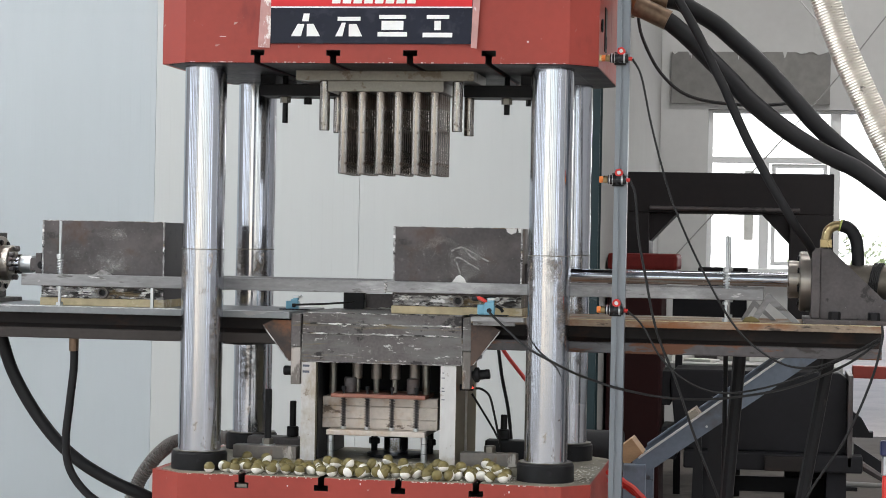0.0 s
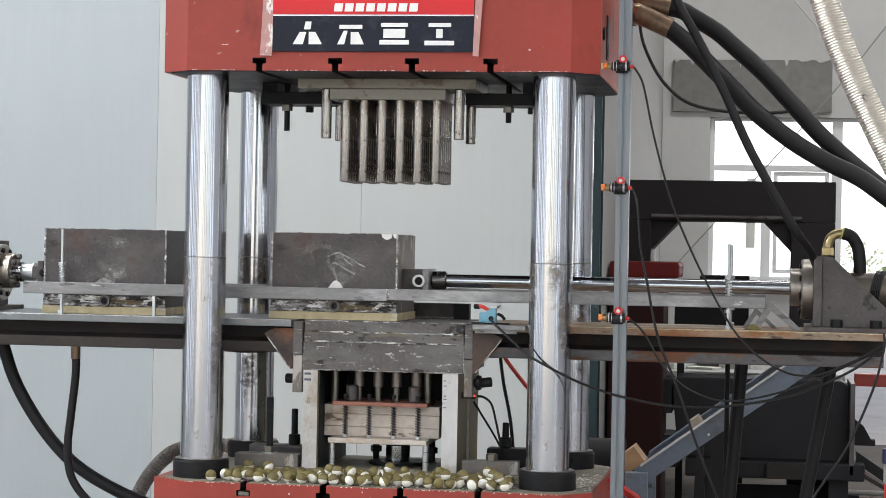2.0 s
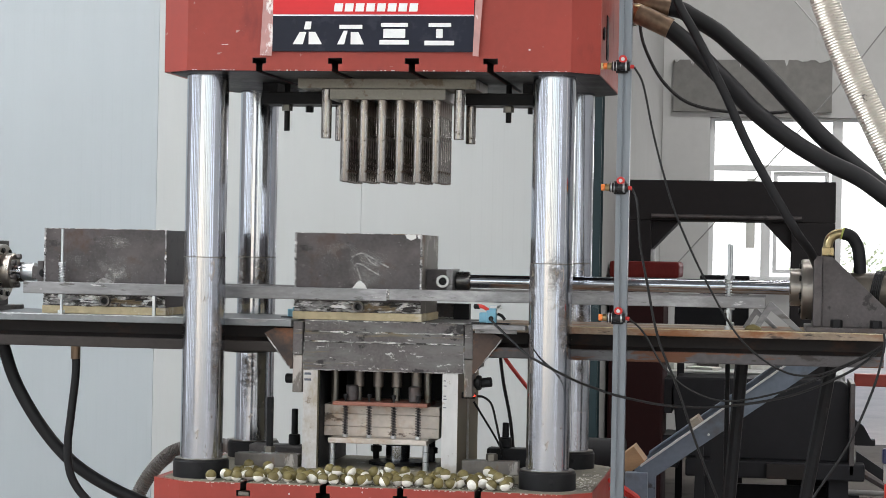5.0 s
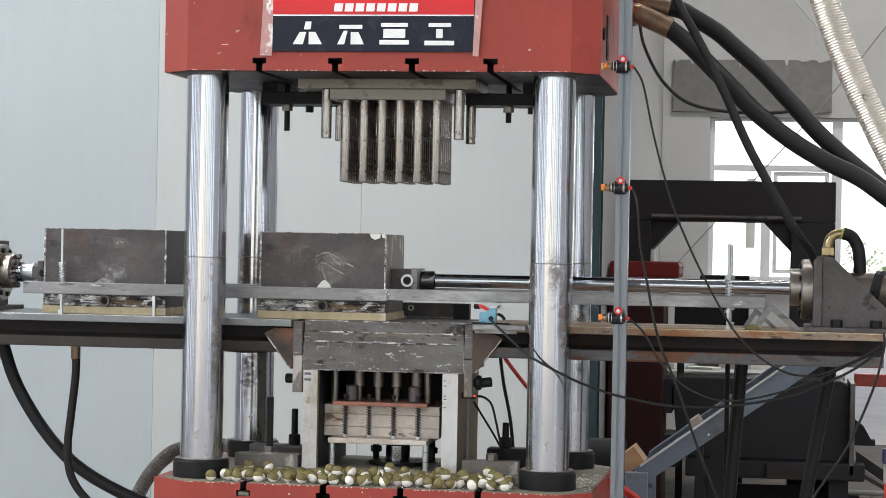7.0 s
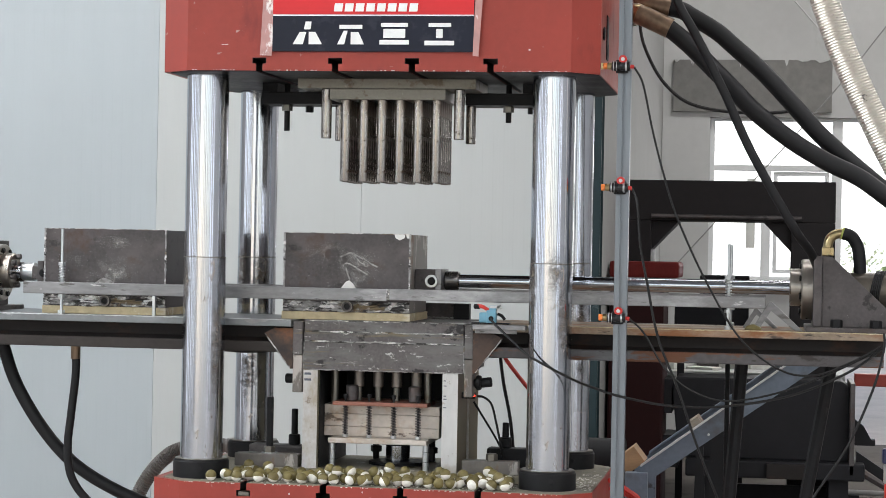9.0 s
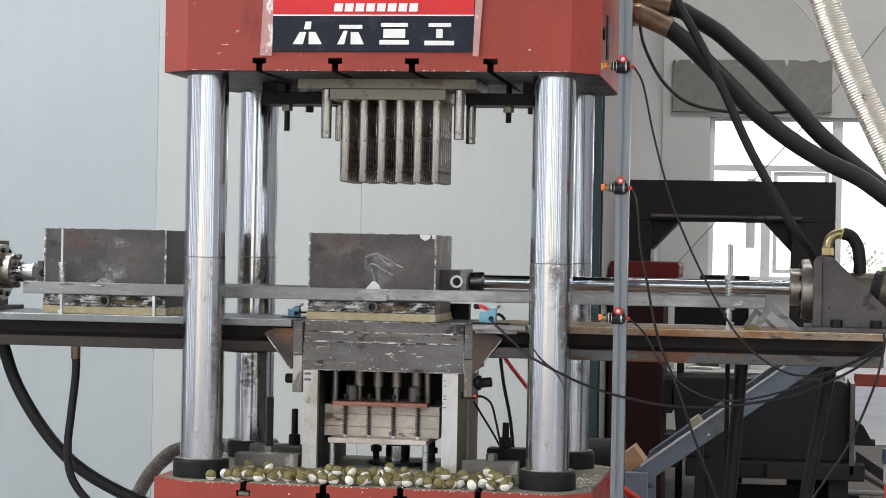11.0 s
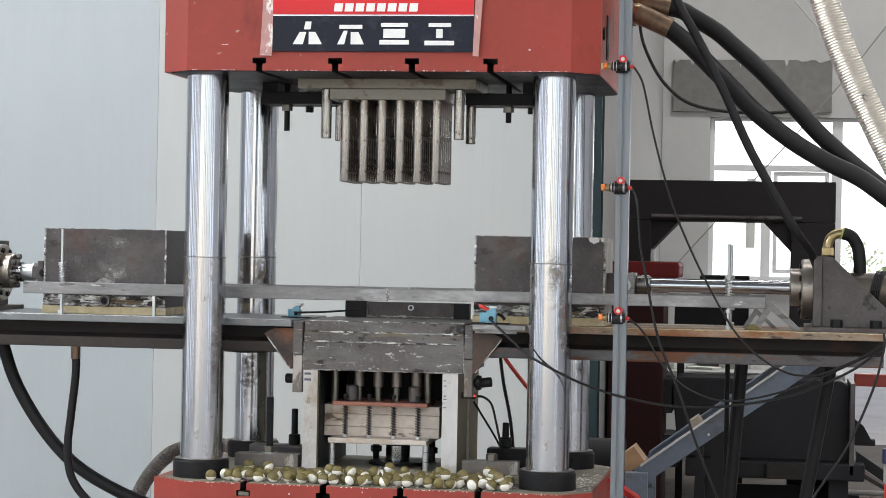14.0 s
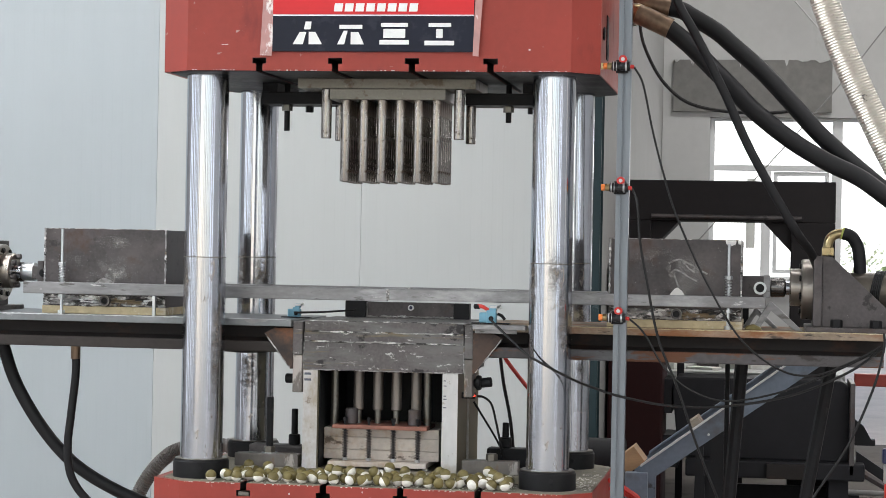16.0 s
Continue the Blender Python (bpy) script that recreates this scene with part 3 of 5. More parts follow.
col = part("column", lathe(bmesh.new(), [(0, 0), (0.0665, 0), (0.0665, 1.22), (0, 1.22)], (-CX, CY0, 0.75), (0, 0, 1), 64), CHROME, press, "chromed column", True)
sleeve = part("column_sleeve", lathe(bmesh.new(), [(0.0667, 0), (0.0673, 0), (0.0673, 0.637), (0.0667, 0.637)], (-CX, CY0, 0.746), (0, 0, 1), 64), WORN, press, "worn scuffed lower column sleeve", True)
band = part("sleeve_joint", lathe(bmesh.new(), [(0.0668, 0), (0.0675, 0), (0.0675, 0.003), (0.0668, 0.003)], (-CX, CY0, 1.3815), (0, 0, 1), 64), STEEL, press, "dull joint ring", True)
cb = lathe(bmesh.new(), [(0.0675, 0), (0.0885, 0), (0.0885, 0.052), (0.084, 0.058), (0.0675, 0.060)], (-CX, CY0, ZB), (0, 0, 1), 64)
collar = part("collar", cb, BLACKSTEEL, press, "blackened round collar nut", True)
screw = part("set_screw", R((-CX + 0.02, -0.0872, 0.717), (-CX + 0.02, -0.084, 0.717), 0.008), RUBBER, press)
cap = part("collar_rim", lathe(bmesh.new(), [(0.0676, 0), (0.083, 0), (0.083, 0.002), (0.0676, 0.002)], (-CX, CY0, ZB + 0.06), (0, 0, 1), 64), STEEL, press, "", True)
for dx, dy in ((CX + CXR, 0), (0, CY1), (CX + CXR, CY1)):
    for o in (col, sleeve, band, collar, screw, cap):
        again(o, (dx, dy, 0), press)

# brown grime on the lower sleeves
def grime(cx, cy, a0, a1, z0, z1, label="brown grime rubbed onto the sleeve"):
    bm, n = bmesh.new(), 14
    rows = [[bm.verts.new((cx + 0.0679 * math.cos(radians(a0 + (a1 - a0) * i / n)), cy + 0.0679 * math.sin(radians(a0 + (a1 - a0) * i / n)), z)) for i in range(n + 1)] for z in (z0, z1)]
    for i in range(n):
        bm.faces.new((rows[0][i], rows[0][i + 1], rows[1][i + 1], rows[1][i]))
    return part("grime", bm, GRIME, press, label, True)


for cx, cy, a0, a1, z0, z1 in ((CXR, CY0, -178, -118, 1.20, 1.43), (CXR, CY0, -100, -45, 1.27, 1.44), (CXR, CY0, -70, -20, 1.06, 1.36),
                               (-CX, CY0, -165, -110, 1.22, 1.40), (-CX, CY0, -60, -15, 0.90, 1.30), (CXR, CY0, -172, -120, 0.84, 1.20),
                               (-CX, CY1, -170, -100, 1.16, 1.46), (-CX, CY1, -95, -20, 1.18, 1.45), (-CX, CY1, -150, -40, 0.86, 1.12),
                               (CXR, CY1, -150, -80, 1.16, 1.45), (CXR, CY1, -75, -15, 0.88, 1.40)):
    grime(cx, cy, a0, a1, z0, z1)

# chipped paint along the lower edge of the crosshead and the upper edge of the base
r3 = random.Random(33)
for owner, z, name in ((head, ZU + 0.0015, "paint_chips"), (base, ZB - 0.0015, "paint_chips")):
    bm = bmesh.new()
    for k in range(120):
        x = r3.uniform(-0.59, 0.59)
        if min(abs(x - q) for q in (*SLOTS, *BASE_SLOTS)) < 0.03:
            continue
        w, h = r3.uniform(0.0008, 0.0055), r3.uniform(0.0004, 0.0016)
        box(bm, x, x + w, -0.1429, -0.1415, z - h, z + h)
    tagged(part(name, bm, CHALKBRIGHT, owner, "pale chipped paint edge"), kind="stuff")
for x, z, w, h in ((-0.49, 2.045, 0.02, 0.0012), (0.47, 2.03, 0.006, 0.004), (0.44, 0.66, 0.004, 0.006), (-0.02, 0.668, 0.003, 0.005), (-0.25, 0.655, 0.004, 0.005)):
    part("paint_chip", B(x, x + w, -0.1427, -0.1415, z, z + h), CHALKBRIGHT, head if z > 1 else base)

# sign on the crosshead: red field over a navy field, plain white shapes, peeling tape
sign = part("sign", B(-0.327, 0.303, -0.150, -0.1425, 2.024, 2.33, bevel=0.001), SIGNBLUE, press, "glossy red and navy sign plate with white shapes")
part("red_field", B(-0.326, 0.302, -0.152, -0.150, 2.138, 2.329), SIGNRED, sign)
part("white_line", B(-0.326, 0.302, -0.1522, -0.150, 2.1335, 2.1375), SIGNWHITE, sign)


# four groups of plain white shapes stand for the emblem
for gx, shapes in ((-0.216, ((-0.012, 0.012, 0.012, 0.036, 0.3), (-0.046, -0.034, -0.004, 0.004, 0.7), (0.004, -0.034, 0.046, 0.004, -0.7))),
                   (-0.082, ((-0.034, 0.014, 0.038, 0.026, 0.05), (-0.040, -0.034, -0.008, 0.008, 0.6), (0.002, -0.034, 0.044, 0.004, -0.6))),
                   (0.056, ((-0.042, 0.020, 0.042, 0.032, 0.03), (-0.034, -0.014, 0.034, 0.014, 0.0), (-0.046, -0.034, 0.046, -0.020, 0.03))),
                   (0.196, ((-0.034, 0.020, 0.036, 0.032, 0.04), (-0.010, -0.014, 0.010, 0.014, 0.0), (-0.046, -0.036, 0.046, -0.022, 0.04)))):
    for x0, z0, x1, z1, k in shapes:
        sh = k * (z1 - z0) * 0.8
        pts = [(gx + x0, 2.080 + z0), (gx + x1 - max(0, sh) * 0.5, 2.080 + z0), (gx + x1 + min(0, sh), 2.080 + z1), (gx + x0 + max(0, sh), 2.080 + z1)]
        part("white_shape", prism(bmesh.new(), pts, "y", -0.1518, -0.150), SIGNWHITE, sign)
for i in range(8):
    x = -0.134 + i * 0.0335
    bm = bmesh.new()
    prism(bm, [(x, 2.147), (x + 0.026, 2.147), (x + 0.029, 2.172), (x + 0.003, 2.172)], "y", -0.1535, -0.152)
    part("white_bar", bm, SIGNWHITE, sign)
for x0, x1, x2, x3 in ((-0.366, -0.329, -0.316, -0.330), (0.300, 0.318, 0.336, 0.312)):
    bm = prism(bmesh.new(), [(x0, 2.012), (x1, 2.010), (x1 + 0.018, 2.33), (x2 - 0.036 if x2 < 0 else x2 - 0.026, 2.33)], "y", -0.1495 if x0 < 0 else -0.153, -0.1475 if x0 < 0 else -0.1508)
    part("tape_strip", bm, TAPE, sign, "clear packing tape strip")

# ---- upper die with its punches ----
upper = thing("upper_die", (0, 0.1, ZU), "steel upper die with rows of polished punches", "die")
part("mounting_plate", B(-0.302, 0.276, 0.10, 0.37, 1.931, ZU - 0.002, bevel=0.002), STEEL, upper)
part("punch_plate", B(-0.199, 0.178, 0.108, 0.36, 1.896, 1.931, bevel=0.002), STEEL, upper)
pun = part("punch", lathe(bmesh.new(), [(0, 0.004), (0.012, 0.004), (0.0165, 0), (0.0172, 0.004), (0.0172, 0.262), (0, 0.262)], (-0.149, 0.135, 1.634), (0, 0, 1), 20), PUNCH, upper, "", True)
for i in range(6):
    for j in range(6):
        if i or j:
            again(pun, (0.0592 * i, 0.041 * j, 0))
gp = part("guide_pin", R((-0.2125, 0.13, 1.771), (-0.2125, 0.13, 1.931), 0.0170, seg=20), PUNCH, upper, "", True)
for dx, dy, dz in ((0.432, 0, 0), (0.0035, 0.2, 0.003), (0.4405, 0.2, -0.003)):
    again(gp, (dx, dy, dz))
# black clamp bars with studs on either side of the upper die
for sx, x0, x1, bx in ((-1, -0.465, -0.205, -0.390), (1, 0.215, 0.452, 0.352)):
    cl = thing("die_clamp", (bx, 0.34, ZU), "black clamp bar bolted under the crosshead", "clamp", "upper die clamps")
    part("clamp_bar", B(x0, x1, 0.28, 0.42, 1.893, 1.932, bevel=0.003), BLACKSTEEL, cl)
    part("spacer", B(x0, x0 + 0.05, 0.29, 0.60, 1.932, ZU - 0.002) if sx < 0 else B(x1 - 0.05, x1, 0.29, 0.60, 1.932, ZU - 0.002), BLACKSTEEL, cl)
    part("stud", R((bx, 0.33, 1.806 if sx < 0 else 1.839), (bx, 0.33, ZU - 0.002), 0.0095), BLACKSTEEL, cl)
    part("nut", hexbolt(bmesh.new(), (bx, 0.33, 1.873), (0, 0, 1), 0.018, 0.022), STEEL, cl)
for sx, x in ((-1, -0.33), (1, 0.42)):
    b = thing("short_bolt", (x, 0.40, 1.875), "short black bolt head under the clamp bar", "bolt", "upper die bolts")
    part("head", hexbolt(bmesh.new(), (x, 0.40, 1.873), (0, 0, 1), 0.014, 0.022), BLACKSTEEL, b)

# ---- lower die on its legs ----
lower = thing("lower_die", (0, 0.1, ZB + 0.002), "scuffed dark steel lower die on four legs", "die")
Z0 = ZB + 0.002
part("bolster_plate", B(-0.47, 0.46, 0.098, 0.574, Z0, 0.712, bevel=0.002), DUSTY, lower)
part("top_plate", B(-0.264, 0.252, 0.10, 0.572, 1.152, 1.187, bevel=0.0025), DIE, lower)
part("middle_plate", B(-0.265, 0.253, 0.098, 0.574, 1.121, 1.151, bevel=0.0025), DIE, lower)
part("die_block", B(-0.266, 0.254, 0.10, 0.572, 1.028, 1.120, bevel=0.003), DIE, lower)
for x0, x1 in ((-0.266, -0.219), (0.186, 0.236)):
    for y0, y1 in ((0.102, 0.315), (0.36, 0.57)):
        # leg bodies are a darker olive, their front faces paler
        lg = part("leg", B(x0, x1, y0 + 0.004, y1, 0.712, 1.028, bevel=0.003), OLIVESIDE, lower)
        part("leg_face", B(x0, x1, y0, y0 + 0.004, 0.713, 1.027), LEGPAINT, lg, "pale leg front face")
# black plates added where the inside of the die lies in shade
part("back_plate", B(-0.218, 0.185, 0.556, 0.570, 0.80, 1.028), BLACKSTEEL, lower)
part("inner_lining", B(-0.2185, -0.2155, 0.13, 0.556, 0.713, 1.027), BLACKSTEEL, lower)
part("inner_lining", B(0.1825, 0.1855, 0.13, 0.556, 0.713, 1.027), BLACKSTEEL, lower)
rnd = random.Random(3)
for z in (1.003, 0.987, 0.955, 0.945, 0.918):
    part("pencil_tick", B(0.190, 0.190 + rnd.uniform(0.006, 0.013), 0.1005, 0.102, z, z + 0.003), INK, lower)
for z in (1.012, 0.993):
    part("pencil_tick", B(-0.262, -0.240, 0.1005, 0.102, z, z + 0.007), INK, lower)
bm = bmesh.new()
for z, n in ((1.1515, 30), (1.1205, 34)):
    bead(bm, (-0.262, 0.0985, z), (0.250, 0.0985, z), 0.0028, n, rnd)
for z in (1.1865, 1.029):
    bead(bm, (-0.265, 0.1005, z), (0.253, 0.1005, z), 0.0017, 60, rnd)
for x in (-0.2655, 0.2535):
    bead(bm, (x, 0.1005, 1.03), (x, 0.1005, 1.118), 0.0018, 16, rnd)
part("weld_seam", bm, WELD, lower, "bright scraped seams and edges")
# cheeks and rusty gussets that carry the tables
for s, xa, xb, gx in ((-1, -0.300, -0.269, -0.42), (1, 0.256, 0.283, 0.39)):
    part("cheek_plate", B(min(xa, xb), max(xa, xb), 0.094, 0.15, 0.955, 1.075, bevel=0.003), STREAKED, lower, "streaked bare cheek plate")
    part("upper_cheek", B(min(xa, xb), max(xa, xb), 0.090, 0.56, 1.076, 1.182, bevel=0.003), DIE, lower)
    xe = xa if s < 0 else xb
    pts = [(xe, 1.160), (xe + s * 0.06, 1.160), (xe + s * 0.094, 1.143), (xe + s * 0.008, 1.03), (xe, 1.03)]
    part("gusset", prism(bmesh.new(), pts, "y", 0.0900, 0.0985), GUSSET, lower, "rusty triangular gusset")
    bm = bead(bmesh.new(), (xe + s * 0.092, 0.0895, 1.141), (xe + s * 0.007, 0.0895, 1.031), 0.0022, 26, rnd)
    part("cut_edge", bm, WELD, lower, "bright flame-cut edge of the gusset")
    bx = xa - 0.002 if s < 0 else xb + 0.002
    part("clamp_screw", R((bx, 0.13, 0.997), (bx + s * (0.028 if s < 0 else 0.055), 0.13, 0.997 if s < 0 else 1.004), 0.0155), BLACKSTEEL, lower)
    if s > 0:
        part("screw_boss", R((bx + s * 0.006, 0.128, 1.0), (bx + s * 0.022, 0.128, 1.0), 0.024), BLACKSTEEL, lower)

# rear stop housing on top of the die
stop = thing("rear_stop", (0, 0.53, 1.187), "dark steel stop plate behind the mould track", "stop")
part("stop_plate", B(-0.150, 0.150, 0.545, 0.557, 1.187, 1.240, bevel=0.002), SCALE, stop)
part("side_block", B(-0.222, -0.151, 0.53, 0.57, 1.187, 1.242, bevel=0.002), BLACKSTEEL, stop)
part("side_block", B(0.151, 0.205, 0.53, 0.57, 1.187, 1.240, bevel=0.002), BLACKSTEEL, stop)
bm = bead(bmesh.new(), (-0.150, 0.5445, 1.190), (0.150, 0.5445, 1.190), 0.0035, 40, random.Random(17))
bead(bm, (-0.149, 0.5445, 1.19), (-0.149, 0.5445, 1.238), 0.003, 9, random.Random(18))
part("weld_bead", bm, WELD, stop, "rough weld bead round the stop plate")
part("bush", ring(bmesh.new(), (0.003, 0.538, 1.222), (0.003, 0.545, 1.222), 0.006, 0.010), ZINC, stop)
part("bush_core", R((0.003, 0.541, 1.222), (0.003, 0.545, 1.222), 0.006), NAVY, stop)

# ---- ejector under the lower die (moves) ----
ej = thing("ejector", (0, 0.34, 0.79), "spring-loaded ejector with red plate and pins under the die", "ejector")
part("ram_plate", B(-0.187, 0.134, 0.125, 0.55, 0.794, 0.811, bevel=0.003), LIGHTSTEEL, ej, "pale rust-stained lower plate")
for z0, z1 in ((0.8115, 0.843), (0.8435, 0.884), (0.8845, 0.914)):
    part("pressure_block", B(-0.214, 0.165, 0.19, 0.52, z0, z1, bevel=0.0025), LIGHTSTEEL, ej, "pale ground steel block")
part("red_plate", B(-0.176, 0.133, 0.135, 0.30, 0.9145, 0.927, bevel=0.002), REDPLATE, ej, "copper red stripper plate")
for x in (-0.138, -0.060, 0.020, 0.100):
    part("spring", helix(bmesh.new(), x, 0.160, 0.822, 0.914, 0.008, 0.0019, 11), SCALE, ej, "dark coil spring")
    part("bolt", R((x, 0.160, 0.8115), (x, 0.160, 0.940), 0.004), BLACKSTEEL, ej)
    part("bolt_head", hexbolt(bmesh.new(), (x, 0.160, 0.938), (0, 0, 1), 0.0075, 0.012), BLACKSTEEL, ej)
    part("bolt_nut", hexbolt(bmesh.new(), (x, 0.160, 0.8112), (0, 0, 1), 0.009, 0.009), ZINC, ej)
for x in (-0.184, 0.122):
    part("guide_rod", R((x, 0.21, 0.9145), (x, 0.21, 1.13), 0.0130, seg=20), STEEL, ej, "", True)
for x in (-0.107, -0.043, 0.018, 0.083):
    part("ejector_pin", R((x, 0.22, 0.927), (x, 0.22, 0.972), 0.0105, seg=18), STEEL, ej, "bright pin end", True)
    part("pin_sleeve", R((x, 0.22, 0.971), (x, 0.22, 1.13), 0.0172, seg=18), BROWNPIN, ej, "browned pin sleeve", True)
for x in (-0.122, 0.084):
    part("stop_collar", R((x, 0.185, 0.927), (x, 0.185, 0.978), 0.0205, seg=24), SCALE, ej, "dark stop collar", True)
for x in (-0.178, 0.128):
    part("guide_leg", R((x, 0.155, 0.56), (x, 0.155, 0.794), 0.0105, seg=16), ZINC, ej, "", True)
    for z in (0.738, 0.770):
        part("groove_ring", R((x, 0.155, z), (x, 0.155, z + 0.004), 0.0108, seg=16), BLACKSTEEL, ej)
part("ram_flange", lathe(bmesh.new(), [(0, 0), (0.07, 0), (0.088, 0.008), (0.088, 0.015), (0, 0.015)], (0.004, 0.34, 0.779), (0, 0, 1), 40), BLACKSTEEL, ej, "", True)
part("ram", R((0.004, 0.34, 0.50), (0.004, 0.34, 0.777), 0.040, seg=40), CHROME, ej, "chromed ejector ram", True)
gl = thing("gland_ring", (0.004, 0.34, 0.712), "dark gland ring around the ejector ram", "ring")
part("gland", ring(bmesh.new(), (0.004, 0.34, 0.712), (0.004, 0.34, 0.722), 0.0405, 0.095, 40), BLACKSTEEL, gl)
for x in (-0.09, 0.10):
    bl = thing("stop_bolt", (x, 0.45, 0.712), "dark stop bolt standing beside the ram", "bolt", "stop bolts")
    part("shank", R((x, 0.45, 0.712), (x, 0.45, 0.785), 0.011), BLACKSTEEL, bl)
    part("bolt_cap", hexbolt(bmesh.new(), (x, 0.45, 0.74), (0, 0, 1), 0.019, 0.02), BLACKSTEEL, bl)

# ---- clamps that hold the lower die ----
def base_clamp(x0, x1, bx, sx):
    c = thing("base_clamp", ((x0 + x1) / 2, 0.14, 0.712), "grey strap clamp with studs holding the lower die", "clamp", "base clamps")
    part("clamp_bar", B(x0, x1, 0.108, 0.165, 0.712, 0.754, bevel=0.004), STREAKED, c)
    part("stud_nut", hexbolt(bmesh.new(), (bx, 0.136, 0.754), (0, 0, 1), 0.019, 0.022), STEEL, c)
    return c


cl = base_clamp(-0.49, -0.280, -0.381, -1)
part("tall_stud", R((-0.381, 0.136, 0.7755), (-0.381, 0.136, 0.935), 0.0115), BLACKSTEEL, cl)
part("washer", R((-0.381, 0.136, 0.754), (-0.381, 0.136, 0.757), 0.026), ZINC, cl)
base_clamp(0.252, 0.432, 0.344, 1)
for x0, x1, bx, h in ((-0.50, -0.305, -0.352, 0.085), (0.30, 0.447, 0.358, 0.048)):
    c = thing("rear_clamp", ((x0 + x1) / 2, 0.38, 0.712), "black rounded strap clamp with a cap screw", "clamp", "base clamps")
    z = 0.762 if bx < 0 else 0.775
    part("clamp_bar", B(x0, x1, 0.33, 0.40, 0.712, z, bevel=0.008), SCALE if bx < 0 else BLACKSTEEL, c)
    part("cap_screw", R((bx, 0.365, z), (bx, 0.365, z + 0.034), 0.020), BLACKSTEEL, c)
    part("stud", R((bx, 0.365, z + 0.034), (bx, 0.365, z + 0.034 + h), 0.011), BLACKSTEEL, c)

# ---- feed tables left and right ----
def feed_table(x0, x1, top, lip, edge, name_label):
    s = 1 if x0 > 0 else -1
    t = thing("feed_table", ((x0 + x1) / 2, CM, 1.0), name_label, "table", "feed tables")
    part("deck_plate", B(x0, x1, 0.0715, 0.60, 1.1655, 1.187, bevel=0.002), top, t)
    for y0, y1, d in ((0.10, 0.145, 1), (0.545, 0.59, -1)):
        bm = bmesh.new()
        box(bm, x0, x1, y1 - 0.008 if d > 0 else y0, y1 if d > 0 else y0 + 0.008, 1.1162, 1.1655)
        part("lower_flange", B(x0, x1, y0 - 0.002, y1 + 0.002, 1.082, 1.116, bevel=0.004), edge, t, "worn lower flange")
        prism(bm, [(y0 + 0.012 if d > 0 else y1 - 0.012, 1.1163), (y1 - 0.0081 if d > 0 else y0 + 0.0081, 1.1163), (y1 - 0.0081 if d > 0 else y0 + 0.0081, 1.128)], "x", x0, x1)
        part("channel_beam", bm, lip, t, "dark rolled steel channel")
    part("end_plate", B(x1 - 0.008 if s > 0 else x0, x1 if s > 0 else x0 + 0.008, 0.148, 0.542, 1.09, 1.1655), CHANNEL, t)
    return t


tl = feed_table(-1.9, -0.302, DECKGREY, CHANNEL, FLANGEDARK, "dark steel feed table with grey deck and channel beams")
tr = feed_table(0.285, 1.556, RUST, CHANNEL, FLANGE, "rusty steel feed table with channel beams")
for x, lean in ((1.12, -0.03), (1.41, -0.07)):
    part("table_leg", tube(bmesh.new(), [(x, 0.50, 1.083), (x + lean * 2.6, 0.50, 0.0)], 0.022, 10), BLACKSTEEL, tr)
part("thin_leg", R((1.072, 0.56, 0.0), (1.072, 0.56, 1.083), 0.008), BLACKSTEEL, tr)
for x in (-1.78, -1.62):
    part("table_leg", R((x, 0.5, 0.0), (x, 0.5, 1.083), 0.022), BLACKSTEEL, tl)
part("bare_chip", prism(bmesh.new(), [(-0.462, 1.187), (-0.372, 1.187), (-0.385, 1.180), (-0.412, 1.177), (-0.430, 1.170), (-0.445, 1.176)], "y", 0.0700, 0.0714), BAR, tl, "pale bare patch on the deck edge")
line_edge = bead(bmesh.new(), (-1.89, 0.0722, 1.1872), (-0.304, 0.0722, 1.1872), 0.0016, 150, random.Random(8))
part("worn_edge", line_edge, ZINC, tl, "rubbed bright deck edge")
line_edge = bead(bmesh.new(), (0.287, 0.0722, 1.1872), (1.55, 0.0722, 1.1872), 0.0017, 120, random.Random(9))
part("worn_edge", line_edge, SLAB, tr, "pale yellowed deck edge")
for x0, x1, z in ((0.288, 0.455, 1.187),):
    sh = thing("steel_shim", ((x0 + x1) / 2, 0.07, z), "pale folded steel strip on the table edge", "strip")
    part("strip", B(x0 + 0.005, x1 - 0.03, 0.060, 0.070, 1.160, 1.172, bevel=0.001), BAR, sh)
    part("strip_lip", B(x0, x1, 0.040, 0.0705, 1.173, 1.188, bevel=0.001), BAR, sh)

# ---- guide rails on spring rods ----
def guide_rail(y0, y1, label):
    g = thing("guide_rail", (0, (y0 + y1) / 2, 1.27), label, "rail", "guide rails")
    part("rail_bar", B(-1.222, -0.003, y0, y1, 1.252, 1.291, bevel=0.0025), BAR, g)
    part("rail_bar", B(0.002, 1.194, y0, y1, 1.256, 1.292, bevel=0.0025), BAR, g)
    bm = bmesh.new()
    bead(bm, (-0.001, y0 - 0.001, 1.254), (-0.001, y0 - 0.001, 1.291), 0.006, 8, rnd)
    part("weld_joint", bm, WELD, g)
    for x in (-1.093, 1.079):
        ym = (y0 + y1) / 2
        part("threaded_rod", R((x, ym, 1.187), (x, ym, 1.466 if x < 0 else 1.456), 0.0048), ZINC, g)
        part("rod_spring", helix(bmesh.new(), x, ym, 1.292, 1.345, 0.0092, 0.0022, 6), ZINC, g)
        for z in (1.345, 1.188, 1.240):
            part("nut", hexbolt(bmesh.new(), (x, ym, z), (0, 0, 1), 0.0125, 0.011), ZINC, g)
    return g


front_rail = guide_rail(0.128, 0.150, "bare steel guide rail on sprung threaded rods")
part("support_pin", B(-0.781, -0.772, 0.13, 0.142, 1.187, 1.252), ZINC, front_rail)
